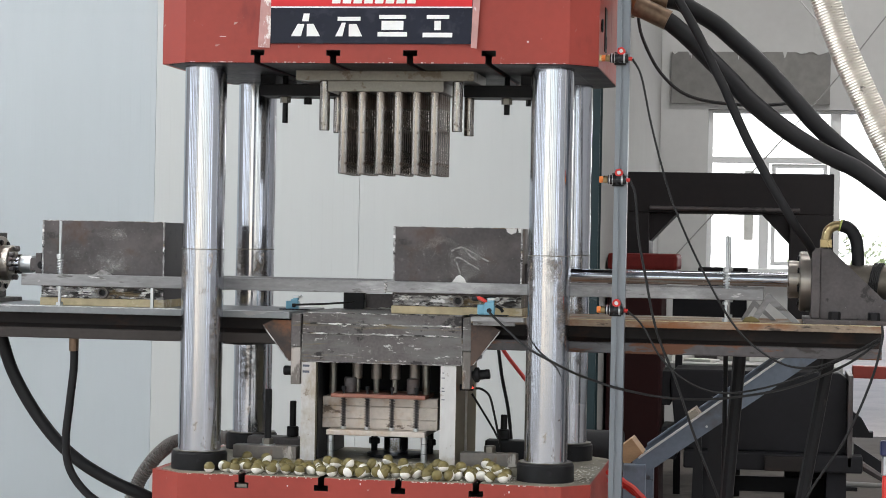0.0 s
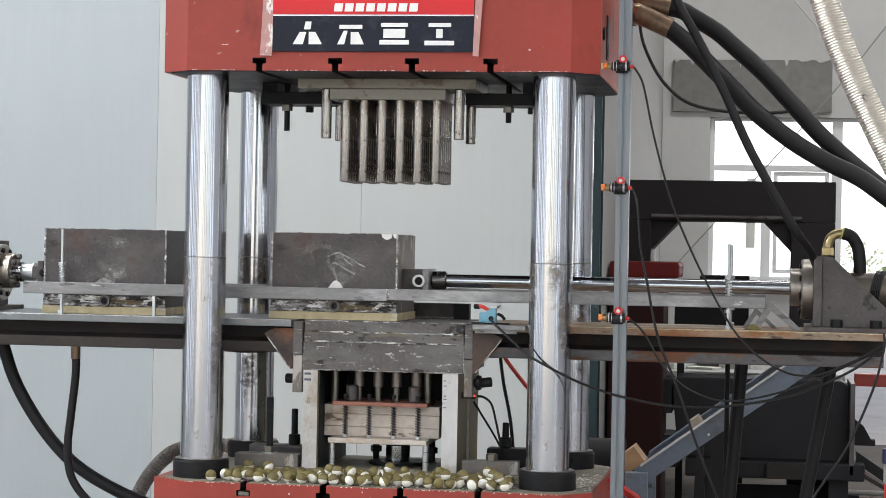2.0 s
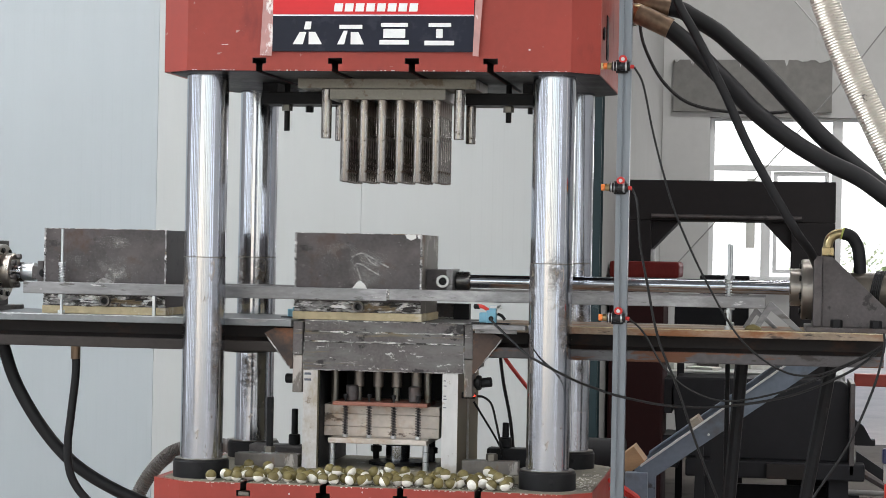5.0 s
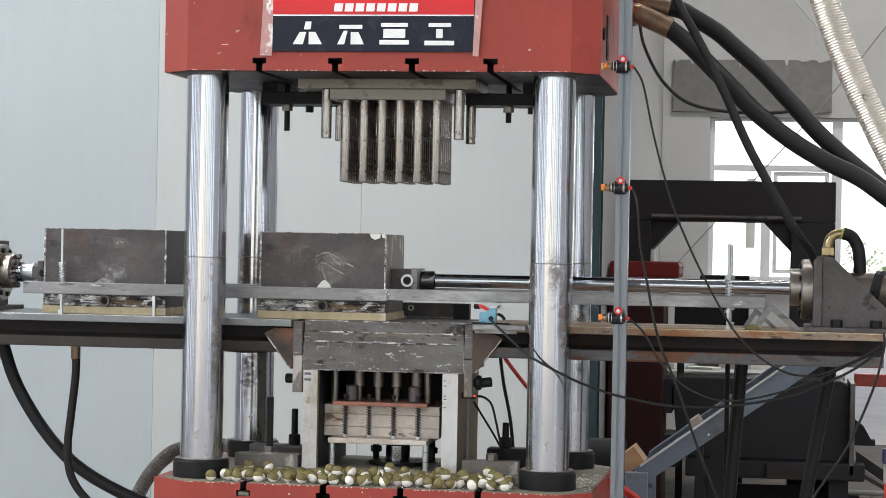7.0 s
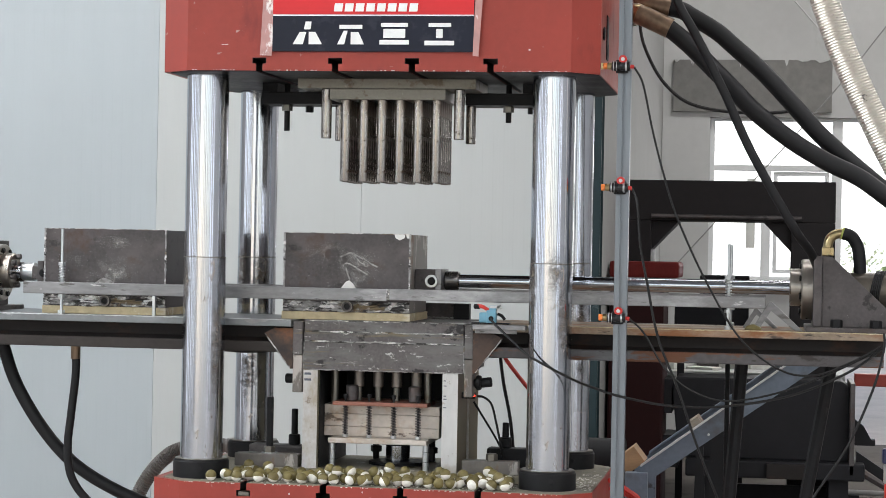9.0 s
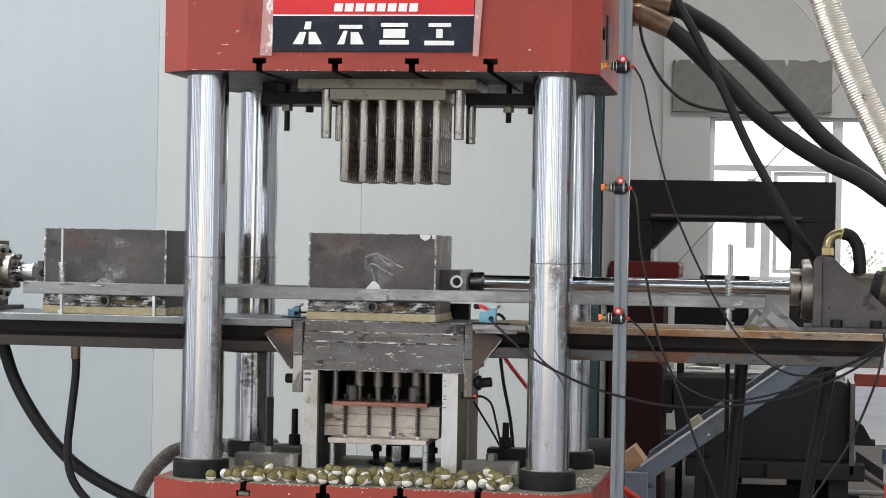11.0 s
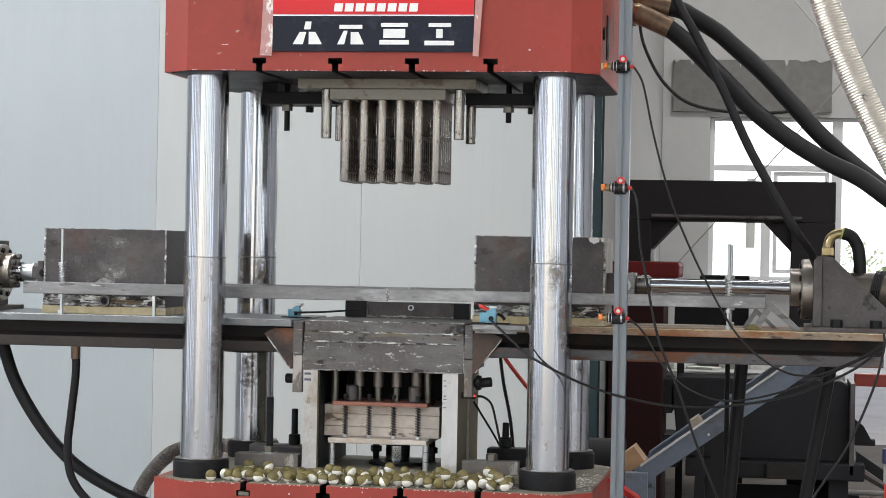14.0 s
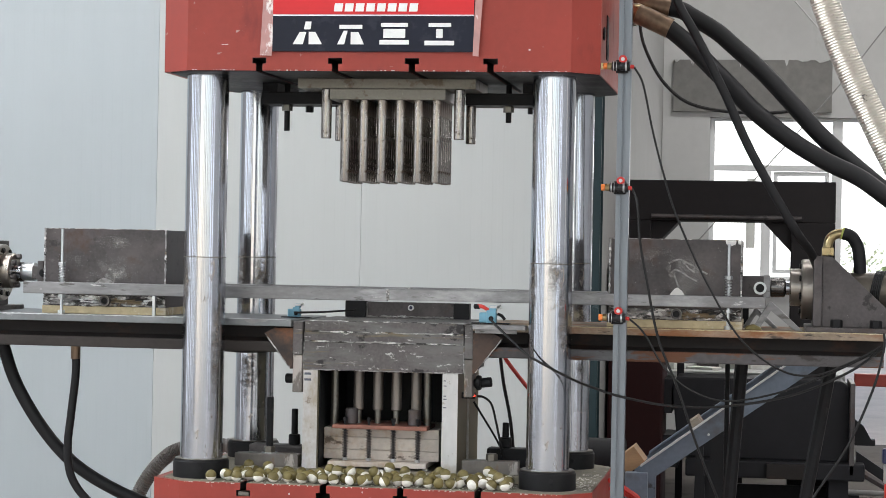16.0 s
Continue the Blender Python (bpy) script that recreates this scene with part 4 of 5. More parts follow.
guide_rail(0.52, 0.542, "bare steel rear guide rail on sprung rods")

# ---- mould boxes ----
def mould(name, at, side, label):
    """A welded steel box on a waxy slab; side: where its clevis and rod are."""
    m = thing(name, at, label, "mould box", "mould boxes")
    X, r2 = at[0], random.Random(11 if side > 0 else 12)
    w = 0.2075
    for a in ((-w, w, 0.17, 0.182, 1.213, 1.468), (-w, w, 0.488, 0.50, 1.213, 1.466), (-w, -w + 0.012, 0.1821, 0.4879, 1.213, 1.467), (w - 0.012, w, 0.1821, 0.4879, 1.213, 1.467)):
        part("shell_plate", B(X + a[0], X + a[1], *a[2:], bevel=0.0012), STREAKED if a[0] > 0 and side > 0 else SCALE, m)
    part("shell_floor", B(X - w + 0.013, X + w - 0.013, 0.183, 0.487, 1.214, 1.235), SCALE, m)
    part("slab", B(X - w - 0.005, X + w + 0.004, 0.166, 0.504, 1.1875, 1.2128, bevel=0.002), SLAB, m, "yellowed waxy base slab")
    bm = bmesh.new()
    for z, r, n in ((1.244, 0.0045, 40), (1.236, 0.006, 22), (1.228, 0.0055, 30), (1.219, 0.0062, 26)):
        bead(bm, (X - w, 0.169, z), (X + w, 0.169, z), r, n, r2)
    part("weld_band", bm, WELD, m, "rough bright weld beads")
    bm = bmesh.new()
    for sx in (-1, 1):
        bead(bm, (X + sx * (w - 0.001), 0.170, 1.25), (X + sx * (w - 0.001), 0.170, 1.466), 0.0036, 40, r2)
    bead(bm, (X - w, 0.1705, 1.4675), (X + w, 0.1705, 1.4675), 0.0013, 60, r2)
    part("corner_weld", bm, WELD, m, "corner weld bead")
    part("pipe_boss", ring(bmesh.new(), (X + 0.006, 0.150, 1.232), (X + 0.006, 0.170, 1.232), 0.011, 0.018), SCALE, m)
    part("boss_rim", ring(bmesh.new(), (X + 0.006, 0.1492, 1.232), (X + 0.006, 0.1502, 1.232), 0.0160, 0.018), STEEL, m)
    part("boss_core", R((X + 0.006, 0.160, 1.232), (X + 0.006, 0.170, 1.232), 0.011), RUBBER, m)
    s = side
    xa = X + s * w
    q = 1.0 if s > 0 else 0.62           # the left box has short clevis cheeks
    x1 = xa + s * 0.082 * q
    clv = part("clevis", B(min(xa, x1), max(xa, x1), 0.262, 0.288, 1.290, 1.356, bevel=0.003), SCALE, m)
    part("clevis", B(min(xa, x1), max(xa, x1), 0.384, 0.410, 1.290, 1.356, bevel=0.003), SCALE, m)
    part("clevis_pin", R((xa + s * 0.057 * q, 0.25, 1.318), (xa + s * 0.057 * q, 0.42, 1.318), 0.013), RUBBER, clv)
    if s > 0:
        part("clevis_bush", ring(bmesh.new(), (xa + s * 0.057, 0.248, 1.318), (xa + s * 0.057, 0.262, 1.318), 0.0135, 0.0205), ZINC, clv)
    part("eye", B(min(xa + s * 0.02 * q, xa + s * 0.088), max(xa + s * 0.02 * q, xa + s * 0.088), 0.2885, 0.3835, 1.296, 1.34, bevel=0.004), SCALE, clv)
    part("edge_plate", B(min(x1 - s * 0.014, x1 + s * 0.006), max(x1 - s * 0.014, x1 + s * 0.006), 0.258, 0.414, 1.288, 1.358, bevel=0.002), BAR if s > 0 else SCALE, clv)
    part("coupling", lathe(bmesh.new(), [(0, 0), (0.028, 0), (0.031, 0.003), (0.031, 0.042), (0.027, 0.048), (0, 0.048)], (xa + s * 0.089, CM, 1.320), (s, 0, 0), 32), COUPLING if s > 0 else ZINC, m, "turned steel coupling", True)
    part("piston_rod", R((xa + s * 0.136, CM, 1.320), (xa + s * (1.33 if s > 0 else 0.9), CM, 1.320), 0.0225, seg=40), CHROME, m, "chromed piston rod", True)
    return m


left_mould = mould("mould_box", (-0.957, CM, 1.187), -1, "dark welded steel mould box with a pale scuff")
carriage = mould("mould_box", (0.223, CM, 1.187), 1, "dark welded steel mould box with chalk strokes on its front")


def smear(parent, pts, r, mat=CHALK, name="chalk_stroke"):
    bm = tube(bmesh.new(), spline(pts, 6), r, 6)
    bmesh.ops.scale(bm, verts=bm.verts, vec=(1, 0.22, 1), space=Matrix.Translation((0, -0.1695, 0)))
    return part(name, bm, mat, parent)


X = 0.242
for pts in (((-0.040, 1.392), (-0.022, 1.400), (-0.004, 1.404), (0.018, 1.394), (0.046, 1.378), (0.082, 1.360)),
            ((-0.030, 1.362), (-0.020, 1.371), (-0.004, 1.366), (0.022, 1.350), (0.050, 1.336)),
            ((-0.026, 1.366), (-0.018, 1.345), (-0.008, 1.316)),
            ((0.000, 1.402), (0.022, 1.378), (0.040, 1.366))):
    smear(carriage, [(X + a, 0.1695, z) for a, z in pts], 0.0028)
part("bare_patch", prism(bmesh.new(), [(X - 0.040, 1.287), (X + 0.014, 1.287), (X + 0.004, 1.305), (X - 0.010, 1.316), (X - 0.020, 1.312)], "y", 0.1685, 0.1705), CHALKBRIGHT, carriage, "white scuffed patch")
X = 0.223
part("chip", prism(bmesh.new(), [(X + 0.155, 1.467), (X + 0.190, 1.467), (X + 0.188, 1.455), (X + 0.172, 1.448), (X + 0.158, 1.456)], "y", 0.1685, 0.1705), CHALKBRIGHT, carriage, "pale chipped corner")
part("chip", prism(bmesh.new(), [(X + 0.193, 1.468), (X + 0.204, 1.468), (X + 0.203, 1.454), (X + 0.196, 1.455)], "y", 0.1685, 0.1705), CHALKBRIGHT, carriage)
X = -0.957
part("bare_patch", prism(bmesh.new(), [(X - 0.035, 1.288), (X + 0.035, 1.288), (X + 0.025, 1.298), (X - 0.004, 1.308), (X - 0.02, 1.300)], "y", 0.1685, 0.1705), CHALK, left_mould, "pale scuffed patch")
def dust_patch(parent, x, z, wide, high, mat, label, y=0.1690):
    bm = bmesh.new()
    bm.faces.new([bm.verts.new((x + a * wide / 2, y, z + b * high / 2)) for a, b in ((-1, -1), (1, -1), (1, 1), (-1, 1))])
    return part("dust_patch", bm, mat, parent, label)


dust_patch(left_mould, X + 0.030, 1.330, 0.19, 0.13, DUSTFILM, "soft pale dust smear")
dust_patch(left_mould, X + 0.002, 1.303, 0.10, 0.045, DUSTFILM, "soft pale dust smear", 0.1686)
dust_patch(left_mould, X + 0.045, 1.425, 0.16, 0.06, DUSTTHIN, "faint rubbed streak", 0.1682)
dust_patch(left_mould, X - 0.105, 1.365, 0.14, 0.06, DUSTTHIN, "faint rubbed streak", 0.1678)
dust_patch(carriage, 0.262, 1.362, 0.20, 0.13, DUSTFILM, "soft chalk haze")
dust_patch(carriage, 0.236, 1.303, 0.12, 0.060, DUSTFILM, "soft pale dust smear", 0.1686)
dust_patch(carriage, 0.150, 1.400, 0.22, 0.10, DUSTTHIN, "faint rubbed streak", 0.1682)

# ---- hydraulic cylinders ----
def cylinder(x, s, label):
    c = thing("hydraulic_cylinder", (x, CM, 1.187), label, "cylinder", "feed cylinders")
    part("gland", lathe(bmesh.new(), [(0.024, 0), (0.055, 0), (0.060, 0.004), (0.060, 0.036), (0.024, 0.036)], (x, CM, 1.322), (s, 0, 0), 48), TURNED, c, "turned gland", True)
    part("flange", lathe(bmesh.new(), [(0.024, 0), (0.092, 0), (0.096, 0.004), (0.096, 0.036), (0.024, 0.036)], (x + s * 0.0365, CM, 1.316), (s, 0, 0), 56), TURNED, c, "turned steel flange", True)
    xa, xb = sorted((x + s * 0.073, x + s * 0.100))
    part("mount_plate", B(xa, xb, 0.205, 0.467, 1.202, 1.424, bevel=0.003), SCALE, c)
    for y in (0.215, 0.44):
        pts = [(x + s * 0.1005, 1.202), (x + s * 0.34, 1.202), (x + s * 0.34, 1.225), (x + s * 0.132, 1.42), (x + s * 0.1005, 1.424)]
        part("gusset", prism(bmesh.new(), pts, "y", y, y + 0.014, 0.0015), SCALE, c, "dark triangular gusset")
    xa, xb = sorted((x + s * 0.05, x + s * 0.36))
    part("foot_plate", B(xa, xb, 0.14, 0.56, 1.187, 1.2015, bevel=0.002), SCALE, c)
    part("barrel", R((x + s * 0.1005, CM, 1.318), (x + s * 1.45, CM, 1.318), 0.055, seg=48), BARREL, c, "oily brown cylinder barrel", True)
    for dx in (0.145, 0.265):
        part("foot_bolt", hexbolt(bmesh.new(), (x + s * dx, 0.170, 1.2015), (0, 0, 1), 0.019, 0.025), BLACKSTEEL, c)
    if s < 0:
        for k in range(6):
            a = 2 * math.pi * k / 6 + 0.42
            part("gland_screw", R((x + 0.001, CM + 0.048 * math.cos(a), 1.322 + 0.048 * math.sin(a)), (x + 0.018, CM + 0.048 * math.cos(a), 1.322 + 0.048 * math.sin(a)), 0.0095, seg=12), SCALE, c)
    for k in range(8):
        a = 2 * math.pi * k / 8 + 0.3
        part("flange_bolt", R((x + s * 0.030, CM + 0.077 * math.cos(a), 1.316 + 0.077 * math.sin(a)), (x + s * 0.0365, CM + 0.077 * math.cos(a), 1.316 + 0.077 * math.sin(a)), 0.009, seg=10), BLACKSTEEL, c)
    return c


cr = cylinder(1.268, 1, "hydraulic cylinder with turned flange and brass elbow on the feed table")
cyl_l = cylinder(-1.328, -1, "hydraulic cylinder with bolted flange on the feed table")
part("elbow_block", B(1.368, 1.405, 0.318, 0.354, 1.424, 1.452, bevel=0.003), BRASS, cr, "brass fitting block")
part("elbow", tube(bmesh.new(), spline([(1.386, CM, 1.45), (1.392, CM, 1.478), (1.410, CM, 1.494), (1.432, CM, 1.497)], 8), 0.0155, 14), BRASS, cr, "brass pipe elbow", True)
part("lime_ring", R((1.428, CM, 1.498), (1.436, CM, 1.496), 0.020), material("lime_ring", (0.45, 0.5, 0.12), 0.4), cr)
part("hose", tube(bmesh.new(), spline([(1.434, CM, 1.497), (1.460, CM, 1.487), (1.480, CM, 1.455), (1.487, CM, 1.41), (1.488, CM, 1.36)], 8), 0.020, 14), RUBBER, cr, "black hydraulic hose", True)
for k in range(5):
    part("cable_coil", tube(bmesh.new(), [(1.535 + 0.006 * k + 0.03 * math.cos(a) * 0.3 + 0.012 * math.sin(a), CM + 0.059 * math.sin(a), 1.318 + 0.059 * math.cos(a)) for a in (i * math.pi / 10 for i in range(21))], 0.0035, 6), CABLE, cr)
tb = thing("angle_bracket", (1.24, 0.30, 1.187), "bare angle-steel bracket stood on its edges on the table", "bracket")
for dx, y0, y1, k in ((0.0, 0.225, 0.262, 1.0), (-0.046, 0.40, 0.44, 0.72)):
    shape = [(-0.056, 0.0), (-0.002, 0.089), (0.006, 0.089), (0.102, 0.0), (0.078, 0.0), (0.004, 0.062), (-0.033, 0.0)]
    part("angle_leg", prism(bmesh.new(), [(1.207 + dx + u * k, 1.1872 + v * k) for u, v in shape], "y", y0, y1, 0.0012), BAR, tb)
lump = thing("clay_scrap", (1.155, 0.20, 1.187), "olive scrap of clay on the table", "clay scrap")
part("lump", prism(bmesh.new(), [(1.128, 1.1872), (1.186, 1.1872), (1.178, 1.197), (1.158, 1.205), (1.136, 1.200)], "y", 0.185, 0.235, 0.004), OLIVE, lump)

# bolts sitting in the T-slots of the base
for x in BASE_SLOTS[:1]:
    tbolt = thing("slot_bolt", (x, -0.13, ZB - 0.04), "dull T-bolt lying in the base slot", "bolt", "slot bolts")
    part("bolt_head", B(x - 0.017, x + 0.017, -0.139, -0.10, ZB - 0.040, ZB - 0.027, bevel=0.002), STEEL, tbolt)

# ---- limit switches ----
def limit_switch(x, y, z, s, label):
    w = thing("limit_switch", (x, y, z), label, "switch", "limit switches")
    part("mount_strip", B(x - 0.06, x + 0.06, y - 0.012, y + 0.03, z, z + 0.004), BLACKSTEEL, w)
    part("body", B(x - 0.036, x + 0.018, y - 0.002, y + 0.022, z + 0.004, z + 0.036, bevel=0.003), SWITCHBLUE, w)
    part("switch_front", B(x - 0.012, x + 0.018, y - 0.014, y - 0.0025, z + 0.004, z + 0.044, bevel=0.003), SWITCHBLUE, w, "pale blue switch body")
    part("head", B(x - 0.004, x + 0.018, y - 0.012, y + 0.014, z + 0.040, z + 0.058, bevel=0.003), SWITCHBLUE, w)
    part("lever", B(x - 0.002, x + 0.030, y - 0.014, y - 0.010, z + 0.050, z + 0.057), ZINC, w)
    part("roller", R((x + 0.028, y - 0.014, z + 0.054), (x + 0.028, y - 0.002, z + 0.054), 0.007), ZINC, w)
    part("cable_gland", R((x + 0.004, y - 0.026, z + 0.018), (x + 0.004, y - 0.014, z + 0.018), 0.0075), RUBBER, w)
    return w


lsl = limit_switch(-0.340, 0.30, 1.187, -1, "blue limit switch on the feed table edge")
lsl.scale = (0.8, 0.8, 0.8)
lsw = limit_switch(0.342, 0.058, 1.190, 1, "pale blue limit switch with roller lever")
part("red_ferrule", tube(bmesh.new(), spline([(0.300, 0.070, 1.247), (0.318, 0.062, 1.243), (0.336, 0.060, 1.232)], 5), 0.006, 8), REDHOSE, lsw)
part("black_plug", R((0.288, 0.075, 1.244), (0.306, 0.068, 1.244), 0.008), RUBBER, lsw)
part("side_plug", tube(bmesh.new(), spline([(0.362, 0.07, 1.222), (0.376, 0.07, 1.216), (0.386, 0.07, 1.204)], 5), 0.005, 8), RUBBER, lsw)

# ---- sensor post ----
post = thing("sensor_post", (0.752, 0.0, 0.0), "grey slotted aluminium profile post", "post")
bm = bmesh.new()
prof = []
for q in range(4):
    a = q * math.pi / 2
    for u, v in ((-0.020, -0.020), (-0.005, -0.020), (-0.005, -0.013), (0.005, -0.013), (0.005, -0.020)):
        prof.append((0.7535 + u * math.cos(a) - v * math.sin(a), u * math.sin(a) + v * math.cos(a)))
prism(bm, prof, "z", 0.0, 2.6)
part("profile", bm, ALU, post)
for z in (1.993, 1.621, 1.222):
    sn = thing("proximity_sensor", (0.745, -0.02, z), "black barrel proximity sensor with orange tip and red knob", "sensor", "sensors")
    part("barrel", R((0.716, -0.042, z), (0.772, -0.042, z), 0.0145, seg=20), SENSORBLACK, sn, "", True)
    for xb, wb in ((0.718, 0.007), (0.729, 0.003), (0.755, 0.009)):
        part("chrome_band", R((xb, -0.042, z), (xb + wb, -0.042, z), 0.0152, seg=20), ZINC, sn, "bright plated band", True)
    part("mount_block", B(0.728, 0.764, -0.032, -0.020, z - 0.02, z + 0.02, bevel=0.002), BLACKSTEEL, sn)
    part("collar", R((0.702, -0.042, z), (0.716, -0.042, z), 0.011, seg=16), BRASS, sn)
    part("tip", R((0.690, -0.042, z), (0.702, -0.042, z), 0.010, seg=16), ORANGE, sn, "orange sensor tip")
    if z > 1.9:
        part("target_block", B(0.683, 0.690, -0.05, -0.034, z - 0.01, z + 0.01), BRASS, sn)
    part("knob", R((0.750, -0.052, z + 0.021), (0.750, -0.030, z + 0.021), 0.0125, seg=16), REDKNOB, sn, "red clamp knob")
    part("knob_face", R((0.750, -0.0535, z + 0.021), (0.750, -0.052, z + 0.021), 0.006, seg=12), ZINC, sn)
    part("lead", R((0.772, -0.042, z - 0.001), (0.784, -0.042, z - 0.002), 0.006, seg=10), REDKNOB, sn)


# ---- hoses and cables ----
def line(name, pts, r, mat, label, category, seg=10):
    t = thing(name, pts[0], label, category)
    part("run", tube(bmesh.new(), spline(pts, 8), r, seg), mat, t, "", True)
    return t


h1 = line("hydraulic_hose", [(0.79, 0.305, 2.2235), (0.81, 0.3, 2.221), (0.898, 0.3, 2.208), (0.945, 0.3, 2.184), (1.025, 0.3, 2.135), (1.080, 0.3, 2.088), (1.171, 0.3, 2.007), (1.262, 0.3, 1.911), (1.352, 0.3, 1.812), (1.442, 0.3, 1.731), (1.531, 0.3, 1.657), (1.62, 0.3, 1.585), (1.80, 0.32, 1.48), (1.98, 0.4, 1.40), (2.3, 0.5, 0.9), (2.4, 0.5, 0.02)], 0.0280, RUBBER, "thick black hydraulic hose with ferrule", "hose", 16)
part("ferrule", tube(bmesh.new(), [(0.765, 0.312, 2.226), (0.81, 0.3, 2.221), (0.872, 0.3, 2.207)], 0.034, 16), BRONZE, h1, "bronze hose ferrule", True)
part("ferrule_collar", tube(bmesh.new(), [(0.762, 0.34, 2.2265), (0.79, 0.315, 2.224)], 0.039, 16), BRASS, h1, "", True)
part("elbow", tube(bmesh.new(), spline([(0.80, 0.305, 2.2225), (0.768, 0.32, 2.225), (0.752, 0.36, 2.223), (0.748, 0.46, 2.22)], 5), 0.032, 16), BRASS, h1, "brassy hose elbow", True)
h2 = line("hydraulic_hose", [(0.79, 0.22, 2.176), (0.82, 0.22, 2.165), (0.878, 0.22, 2.135), (0.949, 0.22, 2.076), (1.003, 0.22, 2.022), (1.084, 0.22, 1.942), (1.138, 0.22, 1.886), (1.219, 0.22, 1.819), (1.299, 0.22, 1.763), (1.387, 0.22, 1.714), (1.475, 0.22, 1.672), (1.559, 0.22, 1.613), (1.78, 0.24, 1.45), (1.98, 0.3, 1.32), (2.2, 0.4, 0.9), (2.3, 0.4, 0.02)], 0.0285, RUBBER, "thick black hydraulic hose with ferrule", "hose", 16)
part("ferrule", tube(bmesh.new(), [(0.775, 0.222, 2.184), (0.80, 0.22, 2.174), (0.878, 0.22, 2.137)], 0.0325, 16), BRONZE, h2, "bronze hose ferrule", True)
part("elbow", tube(bmesh.new(), spline([(0.80, 0.22, 2.174), (0.772, 0.228, 2.187), (0.757, 0.27, 2.192), (0.75, 0.40, 2.195)], 5), 0.031, 16), BRASS, h2, "brassy hose elbow", True)
line("thin_hose", [(0.84, 0.1, 2.36), (0.885, 0.1, 2.258), (0.916, 0.1, 2.187), (0.952, 0.1, 2.126), (0.998, 0.1, 2.041), (1.025, 0.1, 1.985), (1.061, 0.1, 1.915), (1.088, 0.1, 1.854), (1.133, 0.1, 1.758), (1.169, 0.1, 1.692), (1.200, 0.1, 1.636), (1.241, 0.1, 1.567), (1.289, 0.12, 1.489), (1.333, 0.2, 1.43), (1.365, 0.32, 1.36)], 0.0145, RUBBER, "thin black hydraulic hose", "hose", 12)
sil = [(0.6, 0.0, 6.5), (0.8, -0.1, 4.5), (1.13, -0.2, 2.9), (1.275, -0.2, 2.40), (1.3495, -0.2, 2.1767), (1.379, -0.2, 2.0936), (1.4114, -0.2, 2.0106), (1.4488, -0.2, 1.928), (1.488, -0.2, 1.845), (1.528, -0.2, 1.763), (1.572, -0.2, 1.681), (1.65, -0.2, 1.53), (1.70, -0.2, 1.42)]


def even(pts, step):
    """Points at even steps along a line."""
    out, left = [pts[0]], step
    for a, b in zip(pts, pts[1:]):
        d = (b - a).length
        while left <= d:
            out.append(a.lerp(b, left / d))
            left += step
        left -= d
    return out


smooth_path = spline(sil, 40)
path = even(smooth_path[:121], 0.03)[:-1] + even(smooth_path[120:], 0.0021)
fine_from = len(even(smooth_path[:121], 0.03)) - 1
st = thing("metal_hose", sil[0], "silvery corrugated metal hose", "hose")
part("liner", tube(bmesh.new(), smooth_path[::10] + smooth_path[-1:], 0.030, 12), SILVER, st, "smooth inner liner", True)
part("corrugated_run", tube(bmesh.new(), path, 0.04, 40, lambda i: 0.0398 + (0.0015 if i < fine_from else (0.0, 0.0018, 0.0025, 0.0018)[i % 4])), SILVER, st, "", True)
line("control_cable", [(0.784, -0.042, 1.991), (0.813, -0.05, 1.936), (0.844, -0.05, 1.798), (0.881, -0.05, 1.661), (0.927, -0.05, 1.524), (1.016, -0.05, 1.337), (1.121, -0.05, 1.168), (1.241, -0.05, 1.077), (1.342, -0.05, 1.063), (1.442, -0.03, 1.099), (1.545, 0.02, 1.153)], 0.0035, CABLE, "thin black sensor cable", "cable", 6)
line("control_cable", [(0.784, -0.042, 1.619), (0.802, -0.05, 1.574), (0.813, -0.05, 1.453), (0.836, -0.05, 1.333), (0.874, -0.05, 1.161), (0.937, -0.05, 1.008), (0.991, -0.05, 0.855), (1.053, -0.05, 0.703), (1.12, 0.0, 0.55), (1.3, 0.1, 0.30), (1.5, 0.2, 0.01)], 0.0042, CABLE, "thin black sensor cable", "cable", 6)
line("control_cable", [(0.784, -0.042, 1.220), (0.83, -0.05, 1.177), (0.892, -0.05, 1.076), (0.971, -0.05, 1.009), (1.074, -0.05, 0.978), (1.209, -0.05, 0.999), (1.359, -0.05, 1.055), (1.546, 0.02, 1.144)], 0.0035, CABLE, "thin black sensor cable", "cable", 6)
line("control_cable", [(0.346, 0.032, 1.208), (0.358, 0.015, 1.195), (0.425, -0.02, 1.139), (0.478, -0.075, 1.102), (0.548, -0.088, 1.066), (0.625, -0.075, 1.028), (0.69, -0.05, 1.003), (0.76, -0.03, 0.981), (0.9, 0.02, 0.954), (1.072, 0.02, 0.956), (1.277, 0.02, 0.996), (1.445, 0.02, 1.07), (1.548, 0.03, 1.145)], 0.0040, CABLE, "black limit switch cable", "cable", 6)
line("control_cable", [(1.552, 0.03, 1.19), (1.55, 0.0, 1.142), (1.52, 0.0, 1.022), (1.448, 0.0, 0.849), (1.35, 0.0, 0.691), (1.25, 0.02, 0.5), (1.1, 0.05, 0.2), (1.0, 0.1, 0.01)], 0.0040, CABLE, "black cable hanging from the table", "cable", 6)
